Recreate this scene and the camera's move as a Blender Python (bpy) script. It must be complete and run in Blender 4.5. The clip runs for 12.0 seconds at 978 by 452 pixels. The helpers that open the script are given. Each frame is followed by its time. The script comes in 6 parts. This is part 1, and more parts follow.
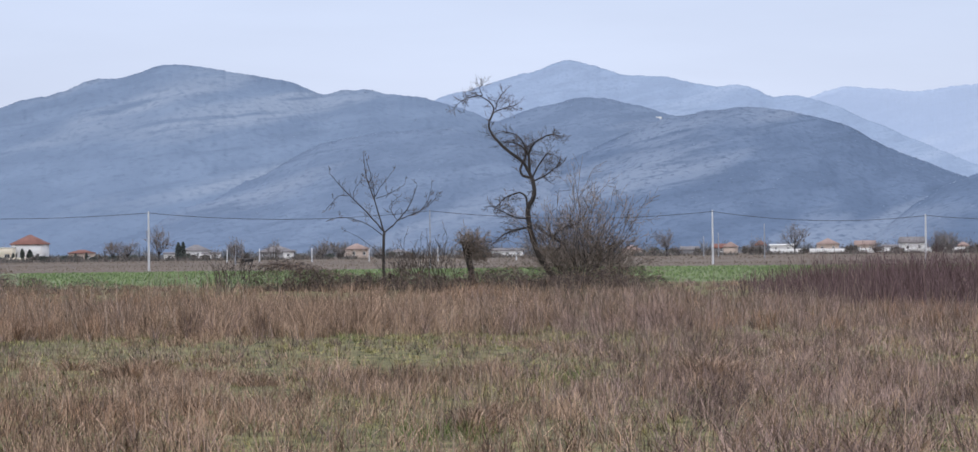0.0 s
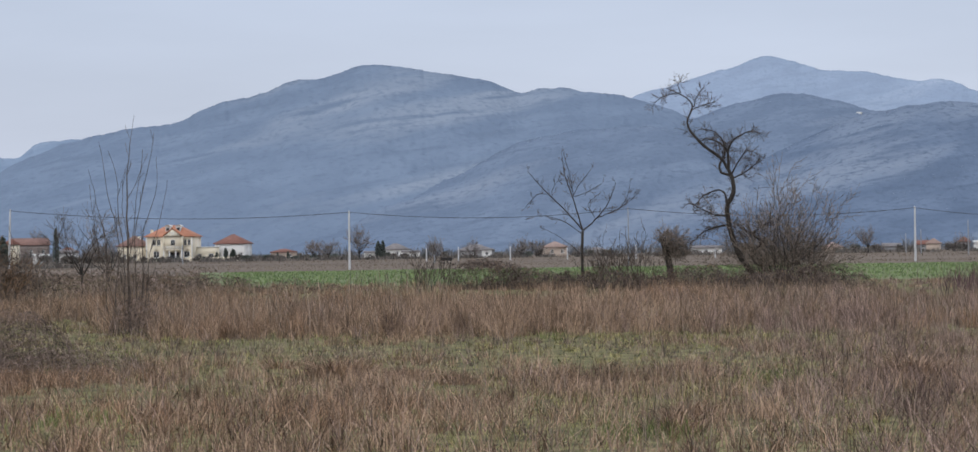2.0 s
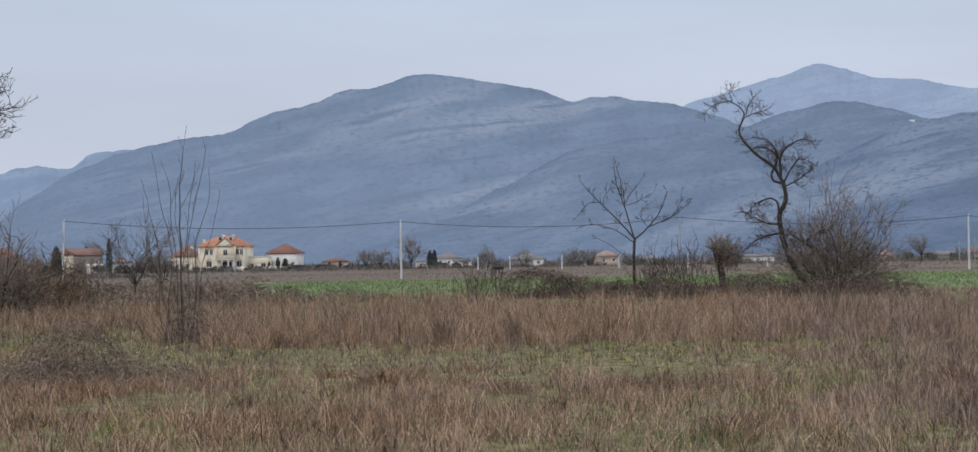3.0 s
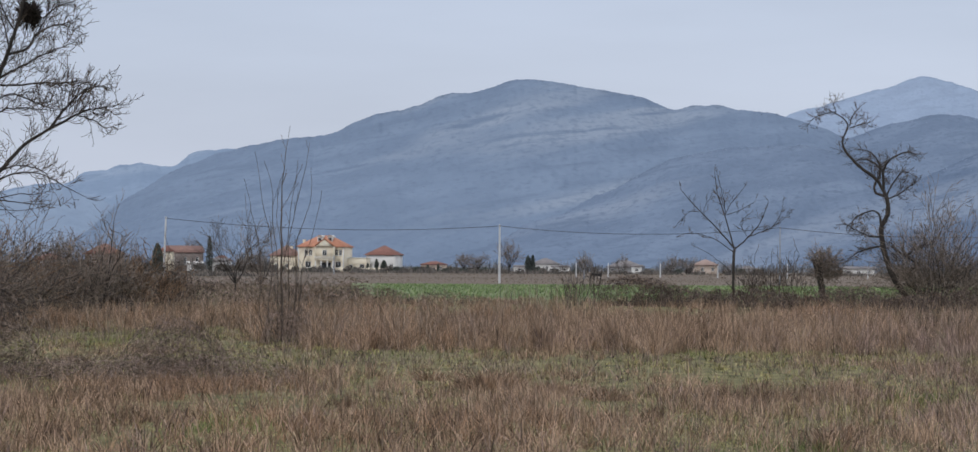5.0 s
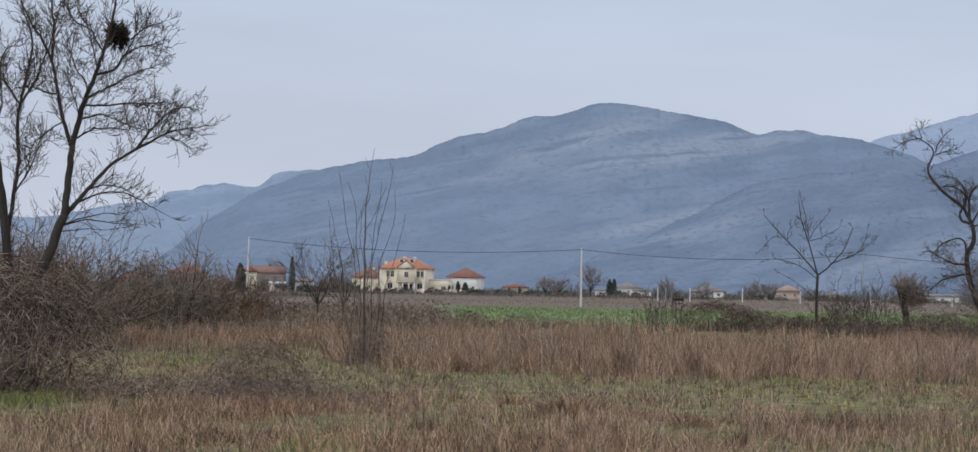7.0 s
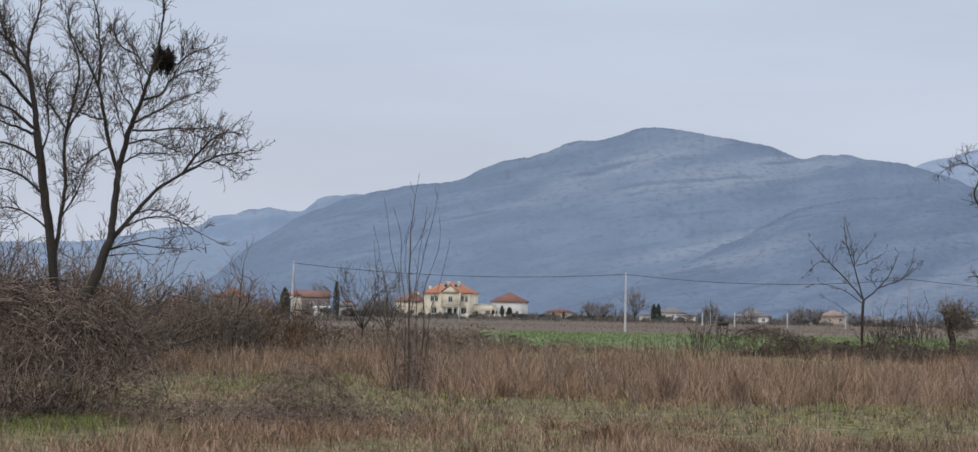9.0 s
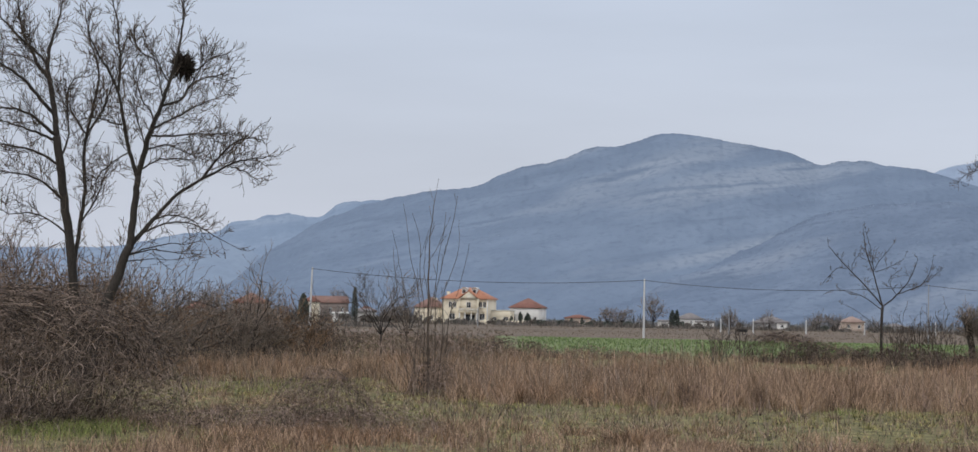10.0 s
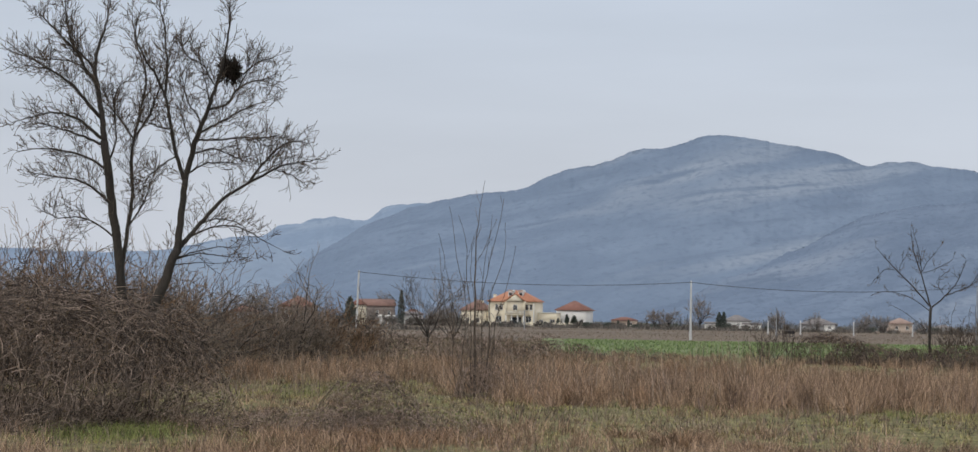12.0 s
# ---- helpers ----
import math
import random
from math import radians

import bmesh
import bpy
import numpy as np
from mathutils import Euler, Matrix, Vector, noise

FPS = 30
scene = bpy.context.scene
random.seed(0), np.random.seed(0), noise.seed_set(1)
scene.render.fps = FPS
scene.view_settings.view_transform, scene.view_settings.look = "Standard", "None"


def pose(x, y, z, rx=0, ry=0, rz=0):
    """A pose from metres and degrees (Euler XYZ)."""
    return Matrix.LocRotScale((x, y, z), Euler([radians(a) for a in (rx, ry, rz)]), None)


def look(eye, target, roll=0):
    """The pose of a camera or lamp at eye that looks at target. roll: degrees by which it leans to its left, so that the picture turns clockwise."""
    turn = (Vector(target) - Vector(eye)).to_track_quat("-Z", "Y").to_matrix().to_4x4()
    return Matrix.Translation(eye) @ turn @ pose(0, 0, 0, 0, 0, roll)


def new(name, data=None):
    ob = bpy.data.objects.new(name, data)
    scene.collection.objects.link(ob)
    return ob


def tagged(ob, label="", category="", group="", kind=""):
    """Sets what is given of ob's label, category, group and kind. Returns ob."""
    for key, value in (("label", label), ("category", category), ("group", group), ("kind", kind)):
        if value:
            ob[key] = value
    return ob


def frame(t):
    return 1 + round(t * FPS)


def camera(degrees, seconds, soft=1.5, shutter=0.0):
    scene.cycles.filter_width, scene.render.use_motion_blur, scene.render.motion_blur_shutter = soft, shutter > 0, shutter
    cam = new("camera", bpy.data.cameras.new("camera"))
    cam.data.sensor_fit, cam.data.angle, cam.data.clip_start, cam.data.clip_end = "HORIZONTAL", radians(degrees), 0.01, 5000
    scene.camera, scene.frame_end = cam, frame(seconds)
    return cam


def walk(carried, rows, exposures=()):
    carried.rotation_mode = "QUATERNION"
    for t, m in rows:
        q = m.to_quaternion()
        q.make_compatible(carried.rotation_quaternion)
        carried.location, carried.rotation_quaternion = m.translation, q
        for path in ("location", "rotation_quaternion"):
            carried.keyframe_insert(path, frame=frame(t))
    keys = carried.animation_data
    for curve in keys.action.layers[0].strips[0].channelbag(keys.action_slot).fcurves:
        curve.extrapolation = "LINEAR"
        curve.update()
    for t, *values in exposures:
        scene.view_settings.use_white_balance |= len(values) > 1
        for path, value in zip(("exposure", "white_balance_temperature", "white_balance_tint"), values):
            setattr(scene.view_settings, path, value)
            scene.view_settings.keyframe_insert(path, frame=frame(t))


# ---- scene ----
# ---- camera ----
cam = camera(25.0, 12.0, soft=1.45)
EYE = 2.4
# seconds, sideways, height, yaw, pitch, lean
ROWS = [
    (0.0, 0.092, -0.019, 0.0, 0.616, -0.602),
    (0.5, 0.086, -0.015, 1.783, 0.531, -0.503),
    (1.0, 0.057, -0.021, 3.145, 0.395, -0.342),
    (1.5, 0.059, -0.010, 4.201, 0.475, -0.650),
    (2.0, 0.043, -0.001, 5.138, 0.623, -0.816),
    (2.5, 0.040, 0.000, 5.733, 0.769, -1.041),
    (3.0, 0.037, -0.007, 6.477, 0.879, -0.939),
    (3.5, 0.032, -0.005, 7.289, 0.971, -0.829),
    (3.7, 0.030, -0.005, 7.590, 0.985, -0.430),
    (5.3, -0.010, -0.005, 9.130, 1.040, 0.420),
    (5.5, -0.014, -0.005, 9.156, 1.050, 0.495),
    (6.0, -0.019, -0.005, 9.356, 1.092, 0.727),
    (6.5, -0.038, 0.011, 10.204, 1.323, 0.757),
    (7.0, -0.043, 0.015, 11.130, 1.599, 0.997),
    (7.2, -0.046, 0.018, 11.450, 1.690, 1.010),
    (8.8, -0.064, 0.024, 12.110, 2.170, 1.060),
    (9.0, -0.065, 0.024, 12.273, 2.216, 1.065),
    (9.5, -0.066, 0.016, 12.495, 2.289, 1.065),
    (10.0, -0.090, 0.016, 12.745, 2.361, 1.128),
    (10.5, -0.103, 0.010, 12.896, 2.427, 1.021),
    (11.0, -0.101, 0.004, 12.984, 2.440, 0.941),
    (11.5, -0.109, 0.008, 13.459, 2.427, 0.848),
    (12.0, -0.095, 0.010, 13.952, 2.408, 0.958),
]
walk(cam, [(t, pose(x, 0, EYE + z, 90 + p, -r, w)) for t, x, z, w, p, r in ROWS],
     ((0.0, 0.08, 6130, 13), (0.5, -0.11, 6190, 12), (1.0, -0.15, 6240, 12), (1.5, -0.14, 6270, 11), (2.5, -0.2, 6320, 10), (7.0, -0.22, 6330, 10), (9.5, -0.2, 6500, 10), (10.5, -0.19, 6650, 9), (12.0, -0.18, 6750, 8)))

# ---- overcast daylight ----
world = bpy.data.worlds.new("overcast_sky")
scene.world = world
world.use_nodes = True
wn, wl = world.node_tree.nodes, world.node_tree.links
wn.clear()
SUN_EL, SUN_AZ = 42, 205
sky = wn.new("ShaderNodeTexSky")
sky.sky_type, sky.sun_disc = "NISHITA", False
sky.sun_elevation, sky.sun_rotation = radians(SUN_EL), radians(SUN_AZ)
sky.dust_density = 4.0
coord = wn.new("ShaderNodeTexCoord")
split = wn.new("ShaderNodeSeparateXYZ")
wl.new(coord.outputs["Generated"], split.inputs[0])
deck = wn.new("ShaderNodeValToRGB")
deck.color_ramp.elements[0].position, deck.color_ramp.elements[0].color = 0.0, (0.66, 0.70, 0.81, 1)
deck.color_ramp.elements[1].position, deck.color_ramp.elements[1].color = 0.6, (0.95, 0.97, 1.02, 1)
low = deck.color_ramp.elements.new(0.16)
low.color = (0.57, 0.64, 0.78, 1)
wl.new(split.outputs["Z"], deck.inputs["Fac"])
stretch = wn.new("ShaderNodeMapping")
stretch.inputs["Scale"].default_value = (1.2, 1.2, 7.0)
wl.new(coord.outputs["Generated"], stretch.inputs[0])
cloud = wn.new("ShaderNodeTexNoise")
cloud.inputs["Scale"].default_value, cloud.inputs["Detail"].default_value = 2.6, 5.0
wl.new(stretch.outputs[0], cloud.inputs["Vector"])
soften = wn.new("ShaderNodeMapRange")
soften.inputs["From Min"].default_value, soften.inputs["From Max"].default_value = 0.3, 0.7
soften.inputs["To Min"].default_value, soften.inputs["To Max"].default_value = 0.93, 1.07
wl.new(cloud.outputs["Fac"], soften.inputs["Value"])
veil = wn.new("ShaderNodeVectorMath")
veil.operation = "SCALE"
wl.new(deck.outputs["Color"], veil.inputs[0])
wl.new(soften.outputs[0], veil.inputs["Scale"])
clear_part = wn.new("ShaderNodeBackground")
clear_part.inputs["Strength"].default_value = 0.02
wl.new(sky.outputs["Color"], clear_part.inputs["Color"])
cloud_part = wn.new("ShaderNodeBackground")
cloud_part.inputs["Strength"].default_value = 0.95
wl.new(veil.outputs[0], cloud_part.inputs["Color"])
both = wn.new("ShaderNodeAddShader")
wout = wn.new("ShaderNodeOutputWorld")
wl.new(clear_part.outputs[0], both.inputs[0])
wl.new(cloud_part.outputs[0], both.inputs[1])
wl.new(both.outputs[0], wout.inputs[0])

sun_data = bpy.data.lights.new("sun", "SUN")
sun_data.energy, sun_data.angle, sun_data.color = 0.8, radians(25), (1.0, 0.95, 0.88)
sun = new("sun", sun_data)
sun.matrix_world = look((0, 0, 100), (100 * math.sin(radians(25)), 100 * math.cos(radians(25)), 100 - 110 * math.tan(radians(SUN_EL))))

# ---- materials ----


def mat(name, one, two, scale=1.0, fine=12.0, rough=0.85, bump=0.3, dist=0.02, island=0.0, each=0.0, stretch=(1, 1, 1), spec=0.3, metal=0.0, sharp=0.3):
    """Two tones mixed by a broad and a fine noise, with fine relief; island and each: brightness spread per loose piece and per object; sharp: the smaller, the harder the edges of the patches."""
    m = bpy.data.materials.new(name)
    m.use_nodes = True
    n, l = m.node_tree.nodes, m.node_tree.links
    b = n["Principled BSDF"]
    b.inputs["Roughness"].default_value, b.inputs["Metallic"].default_value = rough, metal
    b.inputs["Specular IOR Level"].default_value = spec
    tc, mp = n.new("ShaderNodeTexCoord"), n.new("ShaderNodeMapping")
    mp.inputs["Scale"].default_value = stretch
    l.new(tc.outputs["Object"], mp.inputs[0])
    big, small = n.new("ShaderNodeTexNoise"), n.new("ShaderNodeTexNoise")
    big.inputs["Scale"].default_value, big.inputs["Detail"].default_value = scale, 4
    small.inputs["Scale"].default_value, small.inputs["Detail"].default_value = scale * fine, 5
    for t in (big, small):
        l.new(mp.outputs[0], t.inputs["Vector"])
    add = n.new("ShaderNodeMath")
    add.operation = "ADD"
    l.new(big.outputs["Fac"], add.inputs[0])
    l.new(small.outputs["Fac"], add.inputs[1])
    rng = n.new("ShaderNodeMapRange")
    rng.inputs["From Min"].default_value, rng.inputs["From Max"].default_value = 1 - sharp, 1 + sharp
    l.new(add.outputs[0], rng.inputs["Value"])
    mix = n.new("ShaderNodeMix")
    mix.data_type = "RGBA"
    mix.inputs["A"].default_value, mix.inputs["B"].default_value = (*one, 1), (*two, 1)
    last = mix.outputs["Result"]
    if island:
        geo = n.new("ShaderNodeNewGeometry")
        blend = n.new("ShaderNodeMath")
        blend.operation = "MULTIPLY_ADD"
        l.new(geo.outputs["Random Per Island"], blend.inputs[0])
        blend.inputs[1].default_value = 0.8
        blend.inputs[2].default_value = -0.4
        tot = n.new("ShaderNodeMath")
        tot.operation = "ADD"
        tot.use_clamp = True
        l.new(rng.outputs[0], tot.inputs[0])
        l.new(blend.outputs[0], tot.inputs[1])
        l.new(tot.outputs[0], mix.inputs["Factor"])
    else:
        l.new(rng.outputs[0], mix.inputs["Factor"])
    if island or each:
        src = n.new("ShaderNodeObjectInfo").outputs["Random"] if each else n.new("ShaderNodeNewGeometry").outputs["Random Per Island"]
        val = n.new("ShaderNodeMapRange")
        val.inputs["To Min"].default_value, val.inputs["To Max"].default_value = 1 - (each or island), 1 + (each or island)
        l.new(src, val.inputs["Value"])
        hsv = n.new("ShaderNodeHueSaturation")
        l.new(val.outputs[0], hsv.inputs["Value"])
        l.new(last, hsv.inputs["Color"])
        last = hsv.outputs["Color"]
    l.new(last, b.inputs["Base Color"])
    if bump:
        bp = n.new("ShaderNodeBump")
        bp.inputs["Strength"].default_value, bp.inputs["Distance"].default_value = bump, dist
        l.new(small.outputs["Fac"], bp.inputs["Height"])
        l.new(bp.outputs[0], b.inputs["Normal"])
    return m


DRY = mat("dry_grass", (0.118, 0.075, 0.050), (0.465, 0.326, 0.230), 0.45, 5, 0.8, 0, island=0.45, sharp=0.22)
STRAW = mat("bleached_straw", (0.15, 0.112, 0.07), (0.50, 0.41, 0.275), 1.5, 3, 0.8, 0, island=0.4, sharp=0.18)
DRY_MAUVE = mat("mauve_dead_grass", (0.094, 0.063, 0.054), (0.395, 0.284, 0.242), 0.45, 5, 0.8, 0, island=0.45, sharp=0.22)
DRY_RED = mat("russet_grass", (0.16, 0.092, 0.057), (0.45, 0.290, 0.188), 0.12, 9, 0.8, 0, island=0.45)
WEED = mat("fallow_weeds", (0.12, 0.095, 0.073), (0.24, 0.19, 0.147), 0.05, 9, 0.85, 0, island=0.3)
STALK = mat("grey_weed_stalks", (0.085, 0.064, 0.05), (0.35, 0.275, 0.22), 0.3, 9, 0.8, 0, island=0.45)
LUSH = mat("fresh_grass", (0.085, 0.12, 0.032), (0.26, 0.28, 0.10), 0.3, 9, 0.7, 0, island=0.35)
SHORT = mat("short_grass", (0.056, 0.060, 0.020), (0.47, 0.42, 0.19), 2.0, 2.5, 0.8, 0, island=0.3, sharp=0.14)
CROP = mat("young_crop", (0.115, 0.175, 0.062), (0.205, 0.275, 0.108), 0.06, 8, 0.7, 0, island=0.3)
EARTH = mat("meadow_soil", (0.062, 0.060, 0.023), (0.25, 0.225, 0.098), 1.6, 3.5, 0.95, 0.6, 0.05, sharp=0.18)
CROP_SOIL = mat("crop_ground", (0.12, 0.16, 0.064), (0.19, 0.23, 0.105), 0.05, 40, 0.9, 0.5, 0.05, stretch=(0.3, 1, 1))
PLOUGH = mat("fallow_ground", (0.115, 0.09, 0.07), (0.20, 0.158, 0.122), 0.02, 30, 0.95, 0.6, 0.2, stretch=(0.25, 1, 1))
BARK = mat("grey_brown_bark", (0.026, 0.023, 0.021), (0.066, 0.057, 0.051), 3, 9, 0.9, 0.6, 0.02, stretch=(1, 1, 0.25))
NESTWOOD = mat("old_nest_twigs", (0.02, 0.016, 0.014), (0.055, 0.043, 0.035), 2, 6, 0.9, 0, island=0.3)
TWIG = mat("bare_twigs", (0.045, 0.037, 0.032), (0.125, 0.095, 0.075), 2, 6, 0.85, 0, island=0.3)
TWIG_GREY = mat("grey_brown_twigs", (0.10, 0.082, 0.07), (0.26, 0.21, 0.175), 2, 6, 0.85, 0, island=0.3)
# twig colour lightened to stand for haze at village distance
TWIG_FAR = mat("hazed_village_twigs", (0.12, 0.108, 0.104), (0.25, 0.222, 0.205), 2, 6, 0.85, 0, island=0.3)
TWIG_WARM = mat("russet_twigs", (0.10, 0.065, 0.045), (0.24, 0.15, 0.09), 2, 6, 0.85, 0, island=0.3)
BRAMBLE = mat("bramble_stems", (0.044, 0.033, 0.030), (0.30, 0.232, 0.190), 0.7, 6, 0.8, 0, island=0.6)
HEDGEWOOD = mat("dark_hedge_stems", (0.05, 0.037, 0.034), (0.21, 0.158, 0.134), 0.7, 6, 0.85, 0, island=0.45)
SCRUB = mat("grey_scrub_stems", (0.10, 0.073, 0.062), (0.34, 0.258, 0.218), 0.7, 6, 0.8, 0, island=0.5)
BRAMBLE_LEAF = mat("withered_leaves", (0.08, 0.062, 0.04), (0.22, 0.15, 0.095), 0.8, 6, 0.8, 0, island=0.4)
PURPLE = mat("purple_stalks", (0.056, 0.031, 0.035), (0.175, 0.115, 0.114), 0.3, 8, 0.8, 0, island=0.4)
# haze over the village lifts and greys the next two leaf colours
IVY = mat("evergreen_leaf", (0.05, 0.066, 0.056), (0.105, 0.122, 0.105), 1.0, 6, 0.7, 0, island=0.3)
BROWNBUSH = mat("dull_winter_bush", (0.098, 0.092, 0.086), (0.19, 0.17, 0.152), 1.0, 6, 0.8, 0, island=0.3)
TILE_PALE = mat("weathered_pale_tiles", (0.30, 0.215, 0.185), (0.41, 0.31, 0.27), 0.5, 14, 0.85, 0.5, 0.05)
OLDPOST = mat("grey_weathered_post", (0.24, 0.25, 0.27), (0.38, 0.39, 0.41), 0.8, 10, 0.9, 0.3)
CONCRETE = mat("weathered_concrete", (0.50, 0.51, 0.52), (0.67, 0.68, 0.69), 0.8, 10, 0.9, 0.3)
WIRE = mat("black_cable", (0.03, 0.03, 0.035), (0.06, 0.06, 0.065), 2, 4, 0.6, 0)
CREAM = mat("cream_render", (0.76, 0.685, 0.535), (0.86, 0.80, 0.65), 0.3, 20, 0.9, 0.15)
WHITE = mat("white_render", (0.72, 0.72, 0.70), (0.84, 0.84, 0.82), 0.3, 20, 0.9, 0.15)
DINGY = mat("dingy_stained_render", (0.25, 0.21, 0.19), (0.40, 0.345, 0.315), 0.3, 20, 0.9, 0.15)
TILE_BROWN = mat("dull_brown_red_tiles", (0.185, 0.11, 0.095), (0.30, 0.185, 0.155), 0.5, 14, 0.85, 0.5, 0.05)
# distance haze is mixed into this tree colour, hence the blue-grey
FARTREE = mat("haze_toned_far_trees", (0.125, 0.14, 0.165), (0.215, 0.23, 0.255), 0.1, 6, 0.9, 0, island=0.2)
PEACH = mat("peach_render", (0.50, 0.41, 0.34), (0.61, 0.51, 0.43), 0.3, 20, 0.9, 0.15)
GREYWALL = mat("grey_render", (0.22, 0.22, 0.23), (0.33, 0.325, 0.32), 0.3, 20, 0.9, 0.15)
TILE = mat("orange_roof_tiles", (0.42, 0.185, 0.115), (0.55, 0.27, 0.175), 0.5, 14, 0.85, 0.5, 0.05)
TILE_DARK = mat("red_roof_tiles", (0.19, 0.095, 0.078), (0.29, 0.145, 0.115), 0.5, 14, 0.85, 0.5, 0.05)
# tile colour greyed to include the bluish village haze
TILE_GREY = mat("faded_hazed_roof_tiles", (0.18, 0.168, 0.17), (0.28, 0.262, 0.262), 0.5, 14, 0.85, 0.5, 0.05)
PANE = mat("dark_window_glass", (0.03, 0.035, 0.045), (0.06, 0.07, 0.08), 0.5, 3, 0.08, 0, spec=0.6)
FRAME = mat("white_frame", (0.75, 0.75, 0.74), (0.84, 0.84, 0.82), 1, 8, 0.5, 0)
DARKMETAL = mat("dark_painted_steel", (0.02, 0.02, 0.022), (0.05, 0.045, 0.045), 1, 8, 0.6, 0.1)


def hill_mat(name, scrub, grass, rock, scale=1.0, contrast=1.0):
    """Far hillside in haze-tinted tones: grass slopes streaked along the fall line, speckled with scrub, with pale bare
    rock patches.
    """
    m = bpy.data.materials.new(name)
    m.use_nodes = True
    n, l = m.node_tree.nodes, m.node_tree.links
    b = n["Principled BSDF"]
    b.inputs["Roughness"].default_value, b.inputs["Specular IOR Level"].default_value = 1.0, 0.0
    tc = n.new("ShaderNodeTexCoord")

    def layer(sc, detail, stretch, turn, lo, hi):
        turned, mp, t, r = n.new("ShaderNodeMapping"), n.new("ShaderNodeMapping"), n.new("ShaderNodeTexNoise"), n.new("ShaderNodeMapRange")
        mp.inputs["Scale"].default_value = stretch
        turned.inputs["Rotation"].default_value = (0, radians(turn), 0)
        l.new(tc.outputs["Object"], turned.inputs[0])
        l.new(turned.outputs[0], mp.inputs[0])
        l.new(mp.outputs[0], t.inputs["Vector"])
        t.inputs["Scale"].default_value, t.inputs["Detail"].default_value = sc * scale, detail
        r.inputs["From Min"].default_value, r.inputs["From Max"].default_value = lo, hi
        l.new(t.outputs["Fac"], r.inputs["Value"])
        return r.outputs[0], t.outputs["Fac"]

    def mixed(fac, a, c):
        x = n.new("ShaderNodeMix")
        x.data_type = "RGBA"
        l.new(fac, x.inputs["Factor"])
        for key, v in (("A", a), ("B", c)):
            if isinstance(v, tuple):
                x.inputs[key].default_value = (*v, 1)
            else:
                l.new(v, x.inputs[key])
        return x.outputs["Result"]

    broad, _ = layer(0.0030, 5, (0.5, 0.12, 1.8), 17, 0.30, 0.70)
    streak, _ = layer(0.0042, 4, (0.36, 0.08, 2.6), 17, 0.575, 0.68)
    speck, raw = layer(0.11, 6, (0.8, 0.5, 1.2), 0, 0.50, 0.78)
    patch, _ = layer(0.016, 6, (0.6, 0.3, 1.8), 14, 0.42, 0.64)
    ledge, _ = layer(0.024, 5, (0.30, 0.12, 3.2), 10, 0.56, 0.70)
    col = mixed(broad, scrub, grass)
    mid = tuple((1 - 0.10 * contrast) * c for c in scrub)
    col = mixed(patch, mid, col)
    col = mixed(streak, col, rock)
    dark = tuple((1 - 0.22 * contrast) * c for c in scrub)
    col = mixed(ledge, col, tuple(0.5 * (p + q) for p, q in zip(dark, mid)))
    col = mixed(speck, col, dark)
    l.new(col, b.inputs["Base Color"])
    bp = n.new("ShaderNodeBump")
    bp.inputs["Strength"].default_value, bp.inputs["Distance"].default_value = 0.5 * contrast, 6.0
    l.new(raw, bp.inputs["Height"])
    l.new(bp.outputs[0], b.inputs["Normal"])
    return m


# the blue of distance haze is put into every hill tone
HILL = hill_mat("hazed_scrubby_limestone_hill", (0.197, 0.258, 0.359), (0.222, 0.284, 0.380), (0.266, 0.320, 0.404), 1.0, 0.8)
HILL_ROUND = hill_mat("hazed_round_limestone_hill", (0.184, 0.241, 0.340), (0.208, 0.266, 0.361), (0.250, 0.302, 0.387), 1.2, 1.0)
# left ranges: the same hillside with more haze painted in
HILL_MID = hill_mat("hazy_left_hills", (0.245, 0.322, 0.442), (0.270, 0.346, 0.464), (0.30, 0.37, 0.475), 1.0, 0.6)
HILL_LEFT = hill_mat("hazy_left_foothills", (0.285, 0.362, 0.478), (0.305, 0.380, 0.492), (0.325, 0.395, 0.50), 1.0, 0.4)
HILL_DARK = hill_mat("hazed_scrub_covered_hill", (0.152, 0.205, 0.301), (0.190, 0.246, 0.342), (0.238, 0.290, 0.376), 1.3, 1.1)
# farther copies of the hill, paler because stronger haze is in their colour
HILL_FAR = hill_mat("hazed_distant_hills", (0.318, 0.398, 0.532), (0.345, 0.425, 0.556), (0.372, 0.448, 0.572), 1.6, 0.6)
HILL_HAZIEST = hill_mat("haziest_hills", (0.40, 0.48, 0.62), (0.42, 0.50, 0.635), (0.44, 0.515, 0.64), 1.6, 0.25)
# bushes carry the same painted haze blue as the slopes
HILL_SCRUB = mat("hazed_hill_bushes", (0.205, 0.265, 0.364), (0.235, 0.298, 0.396), 0.01, 6, 0.95, 0, island=0.2)

# ---- mesh tools ----


def lattice(ix, iy, seed):
    h = (ix.astype(np.int64) * 374761393 + iy.astype(np.int64) * 668265263 + seed * 1274126177) & 0x7FFFFFFF
    h = ((h ^ (h >> 13)) * 1103515245 + 12345) & 0x7FFFFFFF
    return ((h ^ (h >> 16)) & 0xFFFF) / 65535.0


